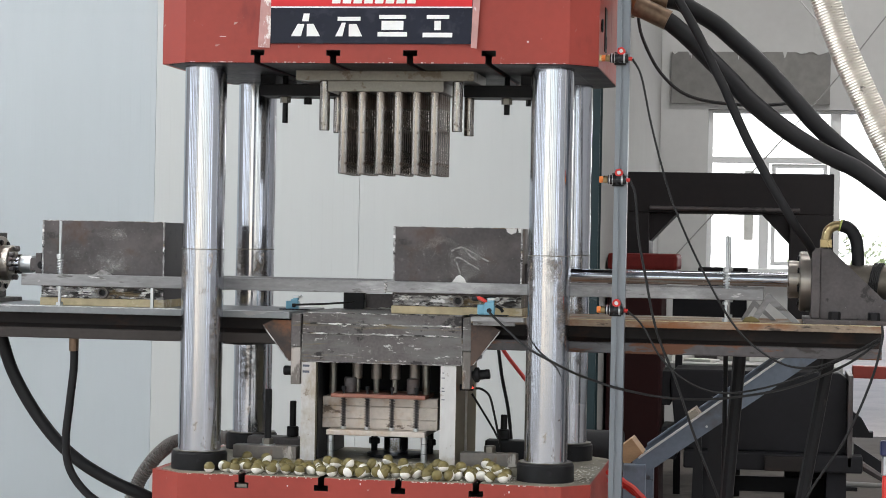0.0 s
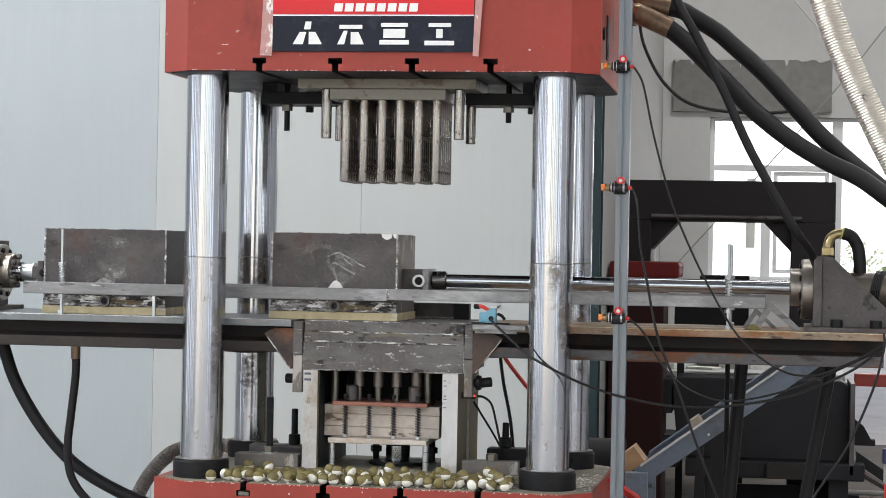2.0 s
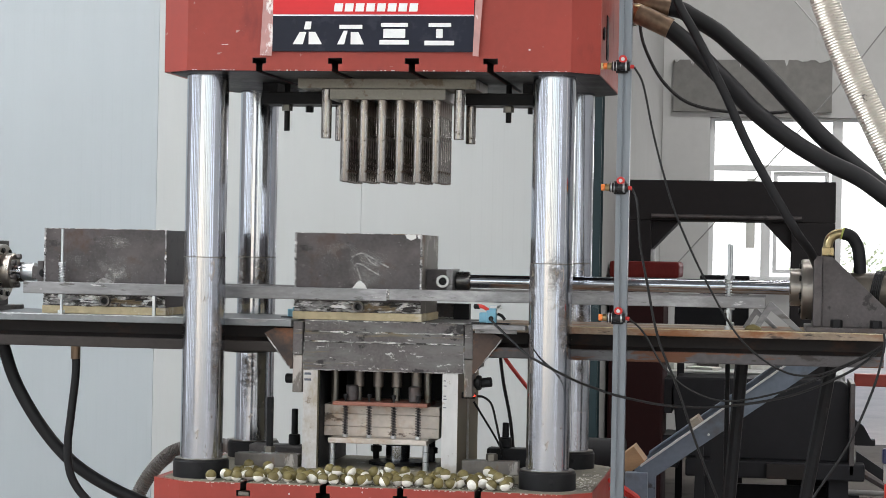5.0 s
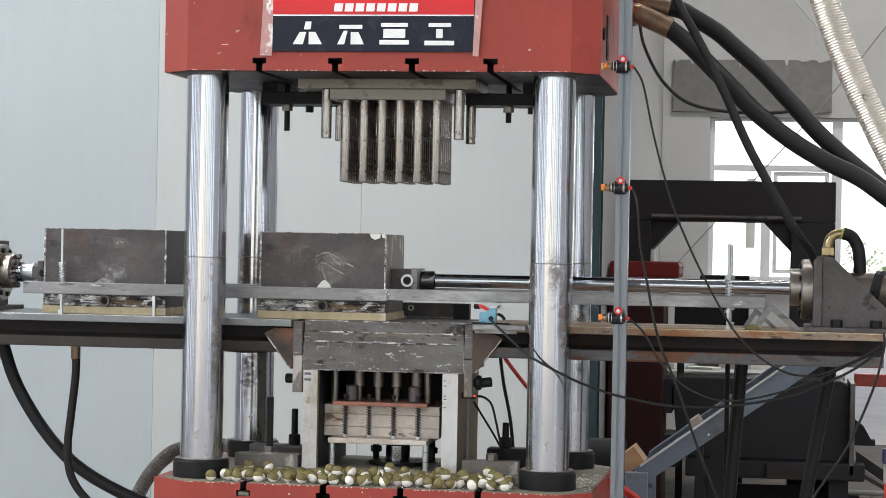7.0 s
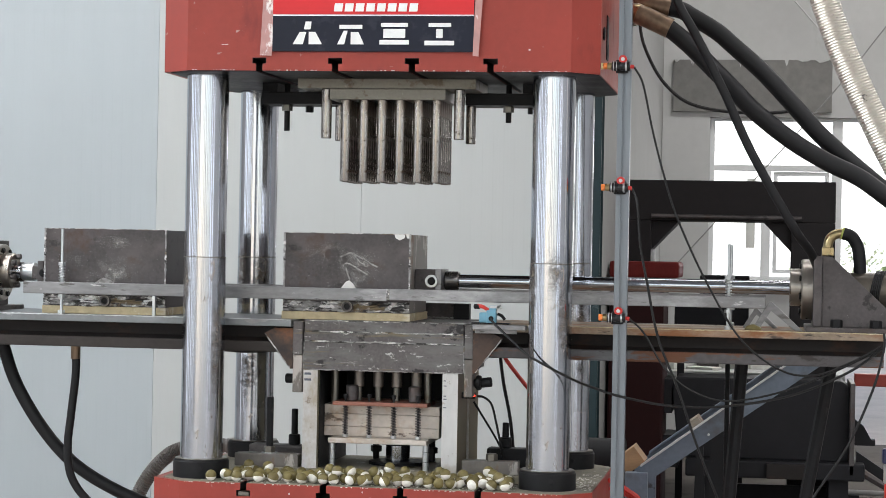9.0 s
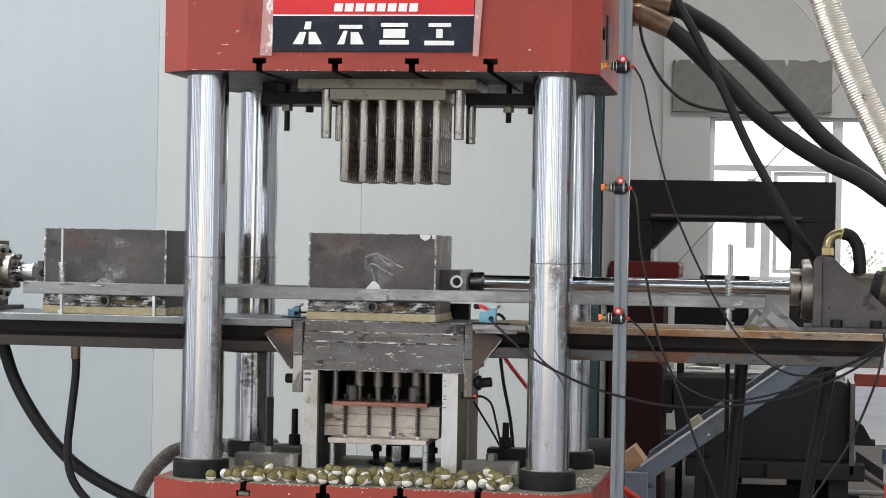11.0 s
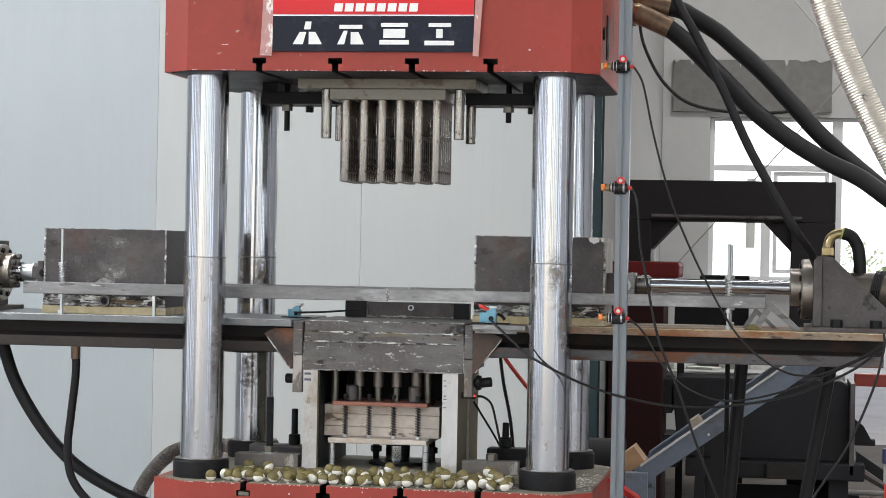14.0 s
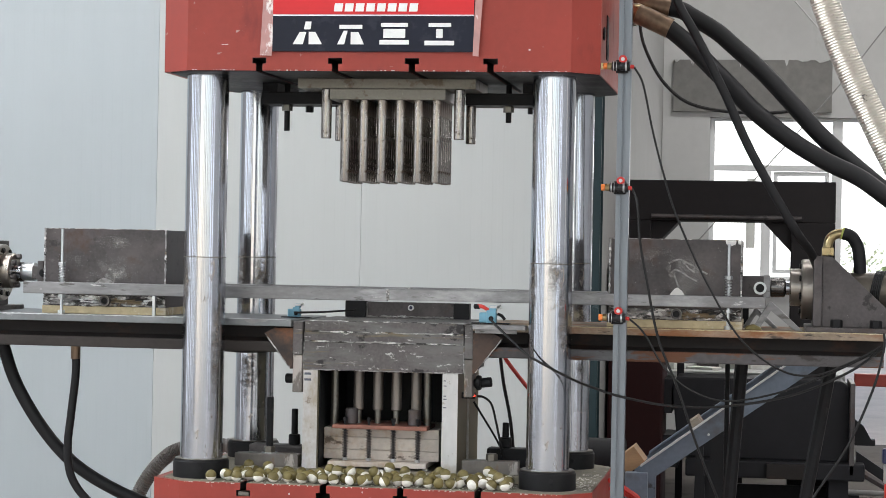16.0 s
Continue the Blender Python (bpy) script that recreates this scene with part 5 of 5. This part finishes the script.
line("power_cable", [(0.64, 1.0, 6.5), (0.66, 1.0, 4.5), (0.69, 1.0, 3.2), (0.706, 1.0, 2.6), (0.7201, 1.0, 2.3145), (0.7294, 1.0, 2.244), (0.7428, 1.0, 2.174), (0.778, 1.0, 2.093), (0.820, 1.0, 2.029), (0.881, 1.0, 1.9735), (0.951, 1.0, 1.944), (1.050, 1.0, 1.929), (1.169, 1.0, 1.924), (1.228, 1.0, 1.928), (1.307, 1.0, 1.931), (1.374, 1.0, 1.880), (1.462, 1.0, 1.775), (1.58, 1.0, 1.68), (1.9, 1.0, 1.5), (2.1, 1.0, 0.01)], 0.006, CABLE, "drooping dark power cable overhead", "cable", 6)
line("switch_cable", [(-0.34, 0.272, 1.205), (-0.30, 0.27, 1.206), (-0.22, 0.3, 1.210), (-0.15, 0.36, 1.216)], 0.0035, CABLE, "thin black switch cable", "cable", 6)
line("table_hose", [(-1.40, 0.3, 1.20), (-1.354, 0.3, 1.076), (-1.311, 0.3, 0.958), (-1.239, 0.3, 0.836), (-1.147, 0.3, 0.725), (-1.056, 0.3, 0.652), (-0.937, 0.3, 0.59), (-0.818, 0.32, 0.538), (-0.72, 0.4, 0.45)], 0.021, RUBBER, "thick black hose sagging below the table", "hose", 14)
tl2 = line("table_hose", [(-1.062, 0.2, 1.09), (-1.060, 0.2, 0.99), (-1.073, 0.2, 0.858), (-1.083, 0.2, 0.746), (-1.071, 0.2, 0.652), (-1.021, 0.2, 0.579), (-0.942, 0.2, 0.526), (-0.80, 0.24, 0.47), (-0.72, 0.3, 0.45)], 0.0135, RUBBER, "black hose hanging from the table", "hose", 12)
part("hose_fitting", R((-1.062, 0.2, 1.035), (-1.062, 0.2, 1.083), 0.0158), BRONZE, tl2, "coppery hose fitting")
lp = spline([(-1.16, 0.9, 0.02), (-1.12, 0.9, 0.30), (-1.075, 0.9, 0.457), (-1.028, 0.9, 0.561), (-0.961, 0.9, 0.642), (-0.898, 0.9, 0.679), (-0.793, 0.9, 0.697), (-0.62, 0.92, 0.66), (-0.5, 0.95, 0.4), (-0.48, 0.95, 0.01)], 22)
lh = thing("corrugated_duct", (-1.16, 0.9, 0.0), "grey corrugated flexible duct looping behind the press", "duct")
part("duct_run", tube(bmesh.new(), lp, 0.026, 14, lambda i: 0.024 + 0.004 * (i % 2)), DUCT, lh)
line("air_hose", [(0.28, 0.62, 1.12), (0.26, 0.85, 1.11), (0.264, 0.9, 1.077), (0.281, 0.9, 1.045), (0.316, 0.9, 0.998), (0.40, 0.9, 0.90), (0.50, 0.9, 0.80), (0.565, 0.9, 0.735), (0.60, 0.9, 0.66), (0.63, 0.9, 0.55), (0.66, 0.95, 0.3), (0.67, 0.95, 0.01)], 0.0075, REDHOSE, "red air hose behind the press", "hose", 8)
line("black_wire", [(0.262, 0.60, 1.14), (0.252, 0.88, 1.12), (0.261, 0.9, 1.077), (0.279, 0.9, 0.953), (0.311, 0.9, 0.785), (0.33, 0.9, 0.5), (0.34, 0.9, 0.01)], 0.0062, CABLE, "black wire behind the press", "cable", 6)
line("black_wire", [(0.285, 0.2, 0.952), (0.305, 0.2, 0.950), (0.330, 0.2, 0.93), (0.345, 0.2, 0.88), (0.36, 0.22, 0.80), (0.37, 0.25, 0.73)], 0.004, CABLE, "black sensor wire beside the die leg", "cable", 6)
line("black_wire", [(0.245, 0.4, 0.92), (0.28, 0.42, 0.86), (0.32, 0.44, 0.79), (0.35, 0.46, 0.72)], 0.004, CABLE, "black sensor wire behind the die leg", "cable", 6)
ws = thing("wire_sensor", (0.276, 0.19, 0.955), "small black sensor with a red light on the die leg", "sensor")
part("body", B(0.2365, 0.280, 0.18, 0.20, 0.945, 0.965, bevel=0.002), BLACKSTEEL, ws)
part("led", R((0.277, 0.178, 0.955), (0.277, 0.180, 0.955), 0.004), LED, ws, "lit red light")
line("rear_wire", [(-0.82, 0.59, 1.083), (-0.74, 0.6, 1.068), (-0.60, 0.6, 1.056), (-0.46, 0.6, 1.066), (-0.36, 0.585, 1.084)], 0.006, CABLE, "dark wire crossing behind the press", "cable", 6)

# ---- pressed two-colour balls on the base ----
def ball_mesh():
    bm = bmesh.new()
    prof = [(0, -0.0172)]
    for k in range(1, 16):
        a = -math.pi / 2 + math.pi * k / 16
        rr = 0.0172 * (0.965 if k == 8 else 1.0)
        prof.append((rr * math.cos(a), 0.0172 * math.sin(a)))
    prof.append((0, 0.0172))
    lathe(bm, prof, (0, 0, 0), (0, 0, 1), 20)
    for f in bm.faces:
        if f.calc_center_median().z < -0.0025:
            f.material_index = 1
        f.smooth = True
    return bm


bme = bpy.data.meshes.new("ball")
bb = ball_mesh()
bmesh.ops.recalc_face_normals(bb, faces=bb.faces)
bb.to_mesh(bme)
bb.free()
for mm in (OLIVE, BALLWHITE):
    bme.materials.append(mm)
rb = random.Random(21)
placed = []


def ball(x, y, z, tilt):
    o = new("ball", bme)
    o.matrix_basis = pose(x, y, z, tilt[0], tilt[1], tilt[2])
    tagged(o, "olive and white pressed clay ball on the press base", "ball", "pressed balls")
    placed.append((x, y, z))


def tilt_of():
    u = rb.random()
    if u < 0.5:
        return (rb.uniform(-22, 12), rb.uniform(-20, 20), 0)
    if u < 0.85:
        return (rb.uniform(-70, 60), rb.uniform(-75, 75), 0)
    return (rb.uniform(-150, 150), rb.uniform(-120, 120), 0)


zf = ZB + 0.002 + 0.0172
tries = 0
ball(-0.503, -0.124, zf, (4, 0, 0))
while len(placed) < 104 and tries < 20000:
    tries += 1
    x = rb.uniform(-0.475, 0.425)
    y = -0.122 + 0.2 * rb.random() ** 1.3
    if any(abs(x - s) < 0.014 for s in BASE_SLOTS) and y < -0.11:
        continue
    if math.hypot(x - CXR, y) < 0.108 or math.hypot(x + CX, y) < 0.108:
        continue
    if all(math.hypot(x - a, y - b) > 0.0352 for a, b, c in placed):
        ball(x, y, zf, tilt_of())
ground = list(placed)
# a few lie in the hollow between three others
tops = 0
for i, (ax, ay, az) in enumerate(ground):
    near = [(bx, by) for bx, by, bz in ground if 0.03 < math.hypot(ax - bx, ay - by) < 0.046]
    for k in range(len(near)):
        for q in range(k):
            d = math.hypot(near[k][0] - near[q][0], near[k][1] - near[q][1])
            if tops < 14 and 0.034 < d < 0.048:
                x, y = (ax + near[k][0] + near[q][0]) / 3, (ay + near[k][1] + near[q][1]) / 3
                rr = max(math.hypot(x - ax, y - ay), math.hypot(x - near[k][0], y - near[k][1]), math.hypot(x - near[q][0], y - near[q][1]))
                if all(math.dist((x, y, az + 0.026), p) > 0.034 for p in placed[len(ground):]) and rr < 0.03:
                    ball(x, y, az + math.sqrt(0.0344 ** 2 - rr ** 2), tilt_of())
                    tops += 1

# crumbs of clay shed on the base
def crumbs(n, x0, x1, y0, y1, seed):
    r, bm = random.Random(seed), bmesh.new()
    for k in range(n):
        x, y, a = r.uniform(x0, x1), r.uniform(y0, y1), r.uniform(0, 6.28)
        w, h = r.uniform(0.0015, 0.0055), r.uniform(0.0008, 0.003)
        low = [bm.verts.new((x + w * r.uniform(0.6, 1.2) * math.cos(a + b), y + w * r.uniform(0.6, 1.2) * math.sin(a + b), ZB + 0.002)) for b in (0, 1.6, 3.1, 4.6)]
        top = bm.verts.new((x + w * r.uniform(-0.3, 0.3), y, ZB + 0.002 + h))
        bm.faces.new(low[::-1])
        for i in range(4):
            bm.faces.new((low[i], low[(i + 1) % 4], top))
    return bm


tagged(part("clay_crumbs", crumbs(420, -0.47, 0.45, -0.137, 0.09, 51), BALLWHITE), "white crumbs and flakes of clay on the press base", "crumbs", kind="stuff")
tagged(part("clay_crumbs", crumbs(130, 0.60, 0.672, -0.03, 0.45, 52), BALLWHITE), "white crumbs of clay on the base corner", "crumbs", kind="stuff")
line("red_hose_loop", [(0.69, 0.55, 0.66), (0.711, 0.6, 0.645), (0.744, 0.6, 0.622), (0.783, 0.6, 0.594), (0.83, 0.6, 0.52), (0.84, 0.6, 0.3), (0.80, 0.62, 0.01)], 0.0095, REDHOSE, "red air hose drooping beside the base", "hose", 8)
line("red_hose_loop", [(0.69, 0.58, 0.63), (0.73, 0.62, 0.612), (0.765, 0.62, 0.592), (0.80, 0.62, 0.54), (0.81, 0.62, 0.3), (0.78, 0.64, 0.01)], 0.0095, REDHOSE, "red air hose drooping beside the base", "hose", 8)

# ---- far part of the hall, beyond the press ----
portal = thing("portal_frame", (1.0, 5.2, 0), "black welded steel portal frame", "machine frame")
part("crossbeam", B(0.40, 1.545, 5.1, 5.5, 1.612, 1.835, bevel=0.006), PORTAL, portal)
part("crossbeam_edge", R((0.545, 5.088, 1.636), (1.365, 5.088, 1.634), 0.012), SCALE, portal)
for x0, x1, s in ((0.40, 0.545, 1), (1.309, 1.545, -1)):
    part("upright", B(x0, x1, 5.1, 5.5, 0.0, 1.611, bevel=0.006), PORTAL, portal)
    xi = x1 if s > 0 else x0
    part("knee_brace", prism(bmesh.new(), [(xi, 1.611), (xi + s * 0.150, 1.611), (xi, 1.452)], "y", 5.15, 5.45), PORTAL, portal)
rcab = thing("red_cabinet", (0.52, 4.6, 0), "dark red painted steel cabinet", "cabinet")
part("body", B(0.375, 0.658, 4.4, 4.9, 0.0, 1.30, bevel=0.01), DARKRED, rcab)
part("top_cap", B(0.372, 0.735, 4.395, 4.905, 1.30, 1.385, bevel=0.02), CABINETRED, rcab)
mach = thing("dark_machine", (1.2, 5.0, 0), "dark welded machine body on a plinth", "machine")
part("body", prism(bmesh.new(), [(0.74, 0.36), (1.62, 0.36), (1.62, 0.75), (1.58, 0.78), (0.72, 0.78), (0.70, 0.71)], "y", 4.6, 4.98, 0.01), DARKMACHINE, mach)
part("plinth", B(0.78, 1.70, 4.5, 5.0, 0.27, 0.36, bevel=0.01), DARKMACHINE, mach)
part("end_flange", B(1.62, 1.645, 4.5, 5.0, 0.30, 0.775, bevel=0.004), SCALE, mach)
part("lower_shelf", B(1.20, 1.42, 4.45, 4.5, 0.275, 0.35, bevel=0.004), CHANNEL, mach, "brown rusty shelf")
part("side_plate", B(0.655, 0.735, 4.62, 4.98, 0.30, 0.47, bevel=0.004), DARKMACHINE, mach)
part("side_plate", B(0.655, 0.70, 4.62, 4.98, 0.585, 0.765, bevel=0.004), DARKMACHINE, mach)
part("skid", prism(bmesh.new(), [(1.66, 0.415), (2.3, -0.002), (2.2, -0.002), (1.66, 0.355)], "y", 4.63, 4.7), DARKMACHINE, mach)
part("foot", B(0.85, 0.95, 4.55, 4.95, 0.0, 0.27), DARKMACHINE, mach)
part("foot", B(1.52, 1.62, 4.55, 4.95, 0.0, 0.27), DARKMACHINE, mach)
part("brace", tube(bmesh.new(), [(1.645, 4.6, 0.33), (1.95, 4.6, 0.16)], 0.02, 6), SCALE, mach)
part("rear_cross_tie", B(0.95, 1.52, 4.86, 4.90, 0.12, 0.20), DARKMACHINE, mach)
part("bracket", B(1.646, 1.76, 4.7, 4.8, 0.44, 0.47), DARKMACHINE, mach)
part("bracket_block", prism(bmesh.new(), [(1.646, 0.47), (1.74, 0.47), (1.70, 0.54), (1.646, 0.58)], "y", 4.7, 4.8), DARKMACHINE, mach)
dk = thing("dark_cabinet", (0.9, 5.7, 0), "dark stepped steel cabinet", "cabinet")
part("body", B(0.66, 1.08, 5.56, 5.86, 0.93, 1.16, bevel=0.01), DARKMACHINE, dk)
for x in (0.68, 1.02):
    part("leg", B(x, x + 0.04, 5.58, 5.62, 0.0, 0.93), DARKMACHINE, dk)
part("top_box", B(0.80, 1.08, 5.58, 5.84, 1.16, 1.31, bevel=0.01), DARKMACHINE, dk)
bench = thing("work_table", (1.2, 6.2, 0), "work table littered with white sheets and offcuts", "table")
part("tabletop", B(0.42, 1.64, 5.9, 6.7, 0.70, 0.74, bevel=0.005), WALLGREY, bench)
for x in (0.5, 1.56):
    for y in (5.95, 6.6):
        part("leg", B(x, x + 0.06, y, y + 0.06, 0, 0.70), DARKMACHINE, bench)
r5 = random.Random(5)
for k in range(12):
    x, y, a = r5.uniform(0.5, 1.55), r5.uniform(5.95, 6.5), r5.uniform(-40, 40)
    s = thing("sheet_offcut", (x, y, 0.74), "pale offcut lying on the work table", "offcut", "offcuts")
    h = r5.uniform(0.01, 0.05)
    part("offcut_piece", B(x - 0.09, x + 0.09, y - 0.06, y + 0.06, 0.74, 0.74 + h, bevel=0.003, m=Matrix.Translation((x, y, 0)) @ Matrix.Rotation(radians(a), 4, "Z") @ Matrix.Translation((-x, -y, 0))), r5.choice((PAPER, PAPER, SCALE, WALLGREY)), s)
rbm = thing("red_beam", (2.2, 5.6, 0), "red painted steel beam on trestles", "beam")
part("beam", B(1.68, 3.2, 5.55, 5.65, 0.70, 0.77, bevel=0.005), RED, rbm)
for x in (2.6, 3.0):
    part("trestle", B(x, x + 0.06, 5.57, 5.63, 0, 0.70), DARKMACHINE, rbm)
pipe = thing("floor_pipe", (1.5, 6.1, 0), "steel pipe lying on blocks on the floor", "pipe")
part("pipe_run", R((1.0, 6.1, 0.048), (2.0, 6.1, 0.036), 0.016), TONEDGREY, pipe)
for x in (1.16, 1.66):
    part("support_block", B(x, x + 0.08, 6.05, 6.15, 0, 0.026), DARKMACHINE, pipe)

# inclined blue-grey chute behind the right table
chute = thing("inclined_chute", (1.0, 1.5, 0), "blue-grey painted inclined steel chute", "chute")
def channel(y0, y1, dx):
    bm = prism(bmesh.new(), [(0.742 + dx, 0.626), (0.72 + dx, 0.60), (0.768 + dx, 0.572), (1.60 + dx, 1.168), (1.60 + dx, 1.262)], "y", y0, y1)
    return part("side_channel", bm, BLUEGREY, chute)


channel(1.36, 1.372, 0)
channel(1.90, 1.912, 0)
for y0, y1 in ((1.345, 1.385), (1.885, 1.925)):
    part("channel_lip", prism(bmesh.new(), [(0.742, 0.627), (1.60, 1.263), (1.60, 1.270), (0.740, 0.634)], "y", y0, y1), ZINC if y0 < 1.5 else BLUEGREY, chute)
part("tray", prism(bmesh.new(), [(0.80, 0.602), (1.60, 1.178), (1.60, 1.19), (0.80, 0.614)], "y", 1.3725, 1.8995), CHANNEL, chute)
for y in (1.33, 1.88):
    part("chute_leg", B(0.685, 0.769, y, y + 0.05, 0.0, 0.607, bevel=0.004), BLUEGREY, chute)
part("chute_leg", B(1.66, 1.72, 1.5, 1.56, 0.0, 1.17), BLUEGREY, chute)
part("chute_head", B(1.60, 1.72, 1.345, 1.925, 1.17, 1.27), BLUEGREY, chute)
for x, z in ((0.99, 0.755), (1.07, 0.80)):
    part("screw", R((x, 1.352, z), (x, 1.36, z), 0.0045), ZINC, chute)
for x, z, r in ((0.702, 0.650, 38), (0.94, 0.793, 36)):
    w = thing("wood_block", (x, 1.45, z), "raw wooden block lying on the chute", "wood block", "wood blocks")
    k = 0.95 if x < 0.9 else 0.5
    part("block", B(-0.045 * k, 0.04 * k, 1.39, 1.55, -0.04 * k, 0.035 * k, bevel=0.002, m=Matrix.Translation((x, 0, z)) @ Matrix.Rotation(radians(-r), 4, "Y")), WOOD if x < 0.9 else RUST, w)
motor = thing("chute_motor", (0.60, 1.7, 0), "dark motor beside the chute", "motor")
part("motor_body", R((0.46, 1.7, 0.62), (0.66, 1.7, 0.62), 0.08, seg=24), BLACKSTEEL, motor, "", True)
part("motor_stand", B(0.50, 0.62, 1.64, 1.76, 0, 0.55), BLACKSTEEL, motor)
for x, w, z1 in ((0.925, 0.03, 0.66), (1.0, 0.05, 0.80)):
    st2 = thing("hanging_strap", (x, 2.3, 0.0), "dark fabric strap hanging under the chute", "strap", "straps")
    part("strap", prism(bmesh.new(), [(x - w, 0.0), (x + w * 0.6, 0.0), (x + w, z1 * 0.5), (x + w * 0.5, z1), (x - w * 0.4, z1), (x - w * 0.7, z1 * 0.5)], "y", 2.3, 2.315), RUBBER, st2)
valve = thing("hose_valve", (1.58, 0.0, 0.0), "blue capped valve on a red hose", "valve")
part("riser", R((1.575, 0.0, 0.0), (1.575, 0.0, 0.74), 0.016), REDHOSE, valve, "red hose")
part("body", R((1.575, 0.0, 0.74), (1.575, 0.0, 0.80), 0.019), ZINC, valve)
part("cap", R((1.575, 0.0, 0.80), (1.575, 0.0, 0.845), 0.024), NAVY, valve, "navy blue cap")
line("brace_rod", [(0.9, 9.4, 3.85), (1.329, 9.4, 3.359), (1.606, 9.4, 3.041)], 0.007, WALLGREY, "thin grey diagonal bracing rod", "brace", 6)
line("brace_rod", [(2.6, 9.44, 3.93), (2.003, 9.4, 3.148), (1.541, 9.4, 2.554), (0.48, 9.4, 1.346), (0.37, 9.4, 1.21)], 0.0055, TONEDGREY, "thin grey diagonal bracing rod", "brace", 6)

# leaves outside the far window
bm = bmesh.new()
r7 = random.Random(7)
LX, LZ = 2.12, 1.36
for k in range(330):
    c = Vector((LX + r7.gauss(0, 0.28), 12.2 + r7.gauss(0, 0.25), LZ + r7.gauss(0, 0.12)))
    a, b = Vector((r7.uniform(-1, 1), r7.uniform(-1, 1), r7.uniform(-1, 1))).normalized() * 0.028, Vector((r7.uniform(-1, 1), r7.uniform(-1, 1), r7.uniform(-1, 1))).normalized() * 0.018
    bm.faces.new([bm.verts.new(p) for p in (c - a, c + b, c + a, c - b)])
rod(bm, (LX + 0.5, 12.2, 0.0), (LX + 0.05, 12.2, LZ), 0.02)
tagged(part("shrub", bm, LEAF), "pale green shrub outside the window", "shrub", kind="stuff")


# ---- what moves ----
def motions():
    def carriage_row(t, x):
        return (t, pose(x, CM, 1.187))
    L, Rr = -0.225, 0.079              # turning points of the shaking stroke
    rows = [(0.0, 0.223), (1.0, 0.017), (2.0, -0.187), (2.11, -0.209), (2.195, L), (2.28, -0.209), (2.5, -0.128), (3.0, 0.039), (3.05, 0.060),
            (3.12, Rr), (3.21, 0.063), (3.5, 0.0), (4.0, -0.106), (4.4, -0.189), (4.50, -0.209), (4.60, L), (4.70, -0.206), (5.0, -0.108), (5.45, 0.058),
            (5.54, Rr), (5.64, 0.062), (6.0, -0.018), (6.5, -0.124), (6.90, -0.207), (6.985, L), (7.07, -0.206), (7.5, -0.054), (7.84, 0.063),
            (7.915, Rr), (8.0, 0.065), (8.5, -0.041), (9.0, -0.145), (9.32, -0.209), (9.41, L), (9.50, -0.207), (9.8, -0.108), (10.25, 0.060),
            (10.34, Rr), (10.43, 0.063), (11.0, -0.062), (11.5, -0.169), (11.69, -0.208), (11.775, L), (11.86, -0.205), (12.0, -0.156), (12.5, 0.007), (13.0, 0.171),
            (13.5, 0.322), (14.0, 0.481), (14.5, 0.634), (15.0, 0.797), (15.25, 0.884), (15.34, 0.909), (15.40, 0.911), (16.0, 0.911)]
    walk(carriage, [carriage_row(t, x) for t, x in rows])
    walk(ej, [(t, pose(0, 0.34, 0.79 - d)) for t, d in ((0, 0), (15.3, 0), (15.4, 0.001), (15.5, 0.011), (15.75, 0.042), (16.0, 0.0745))])


motions()
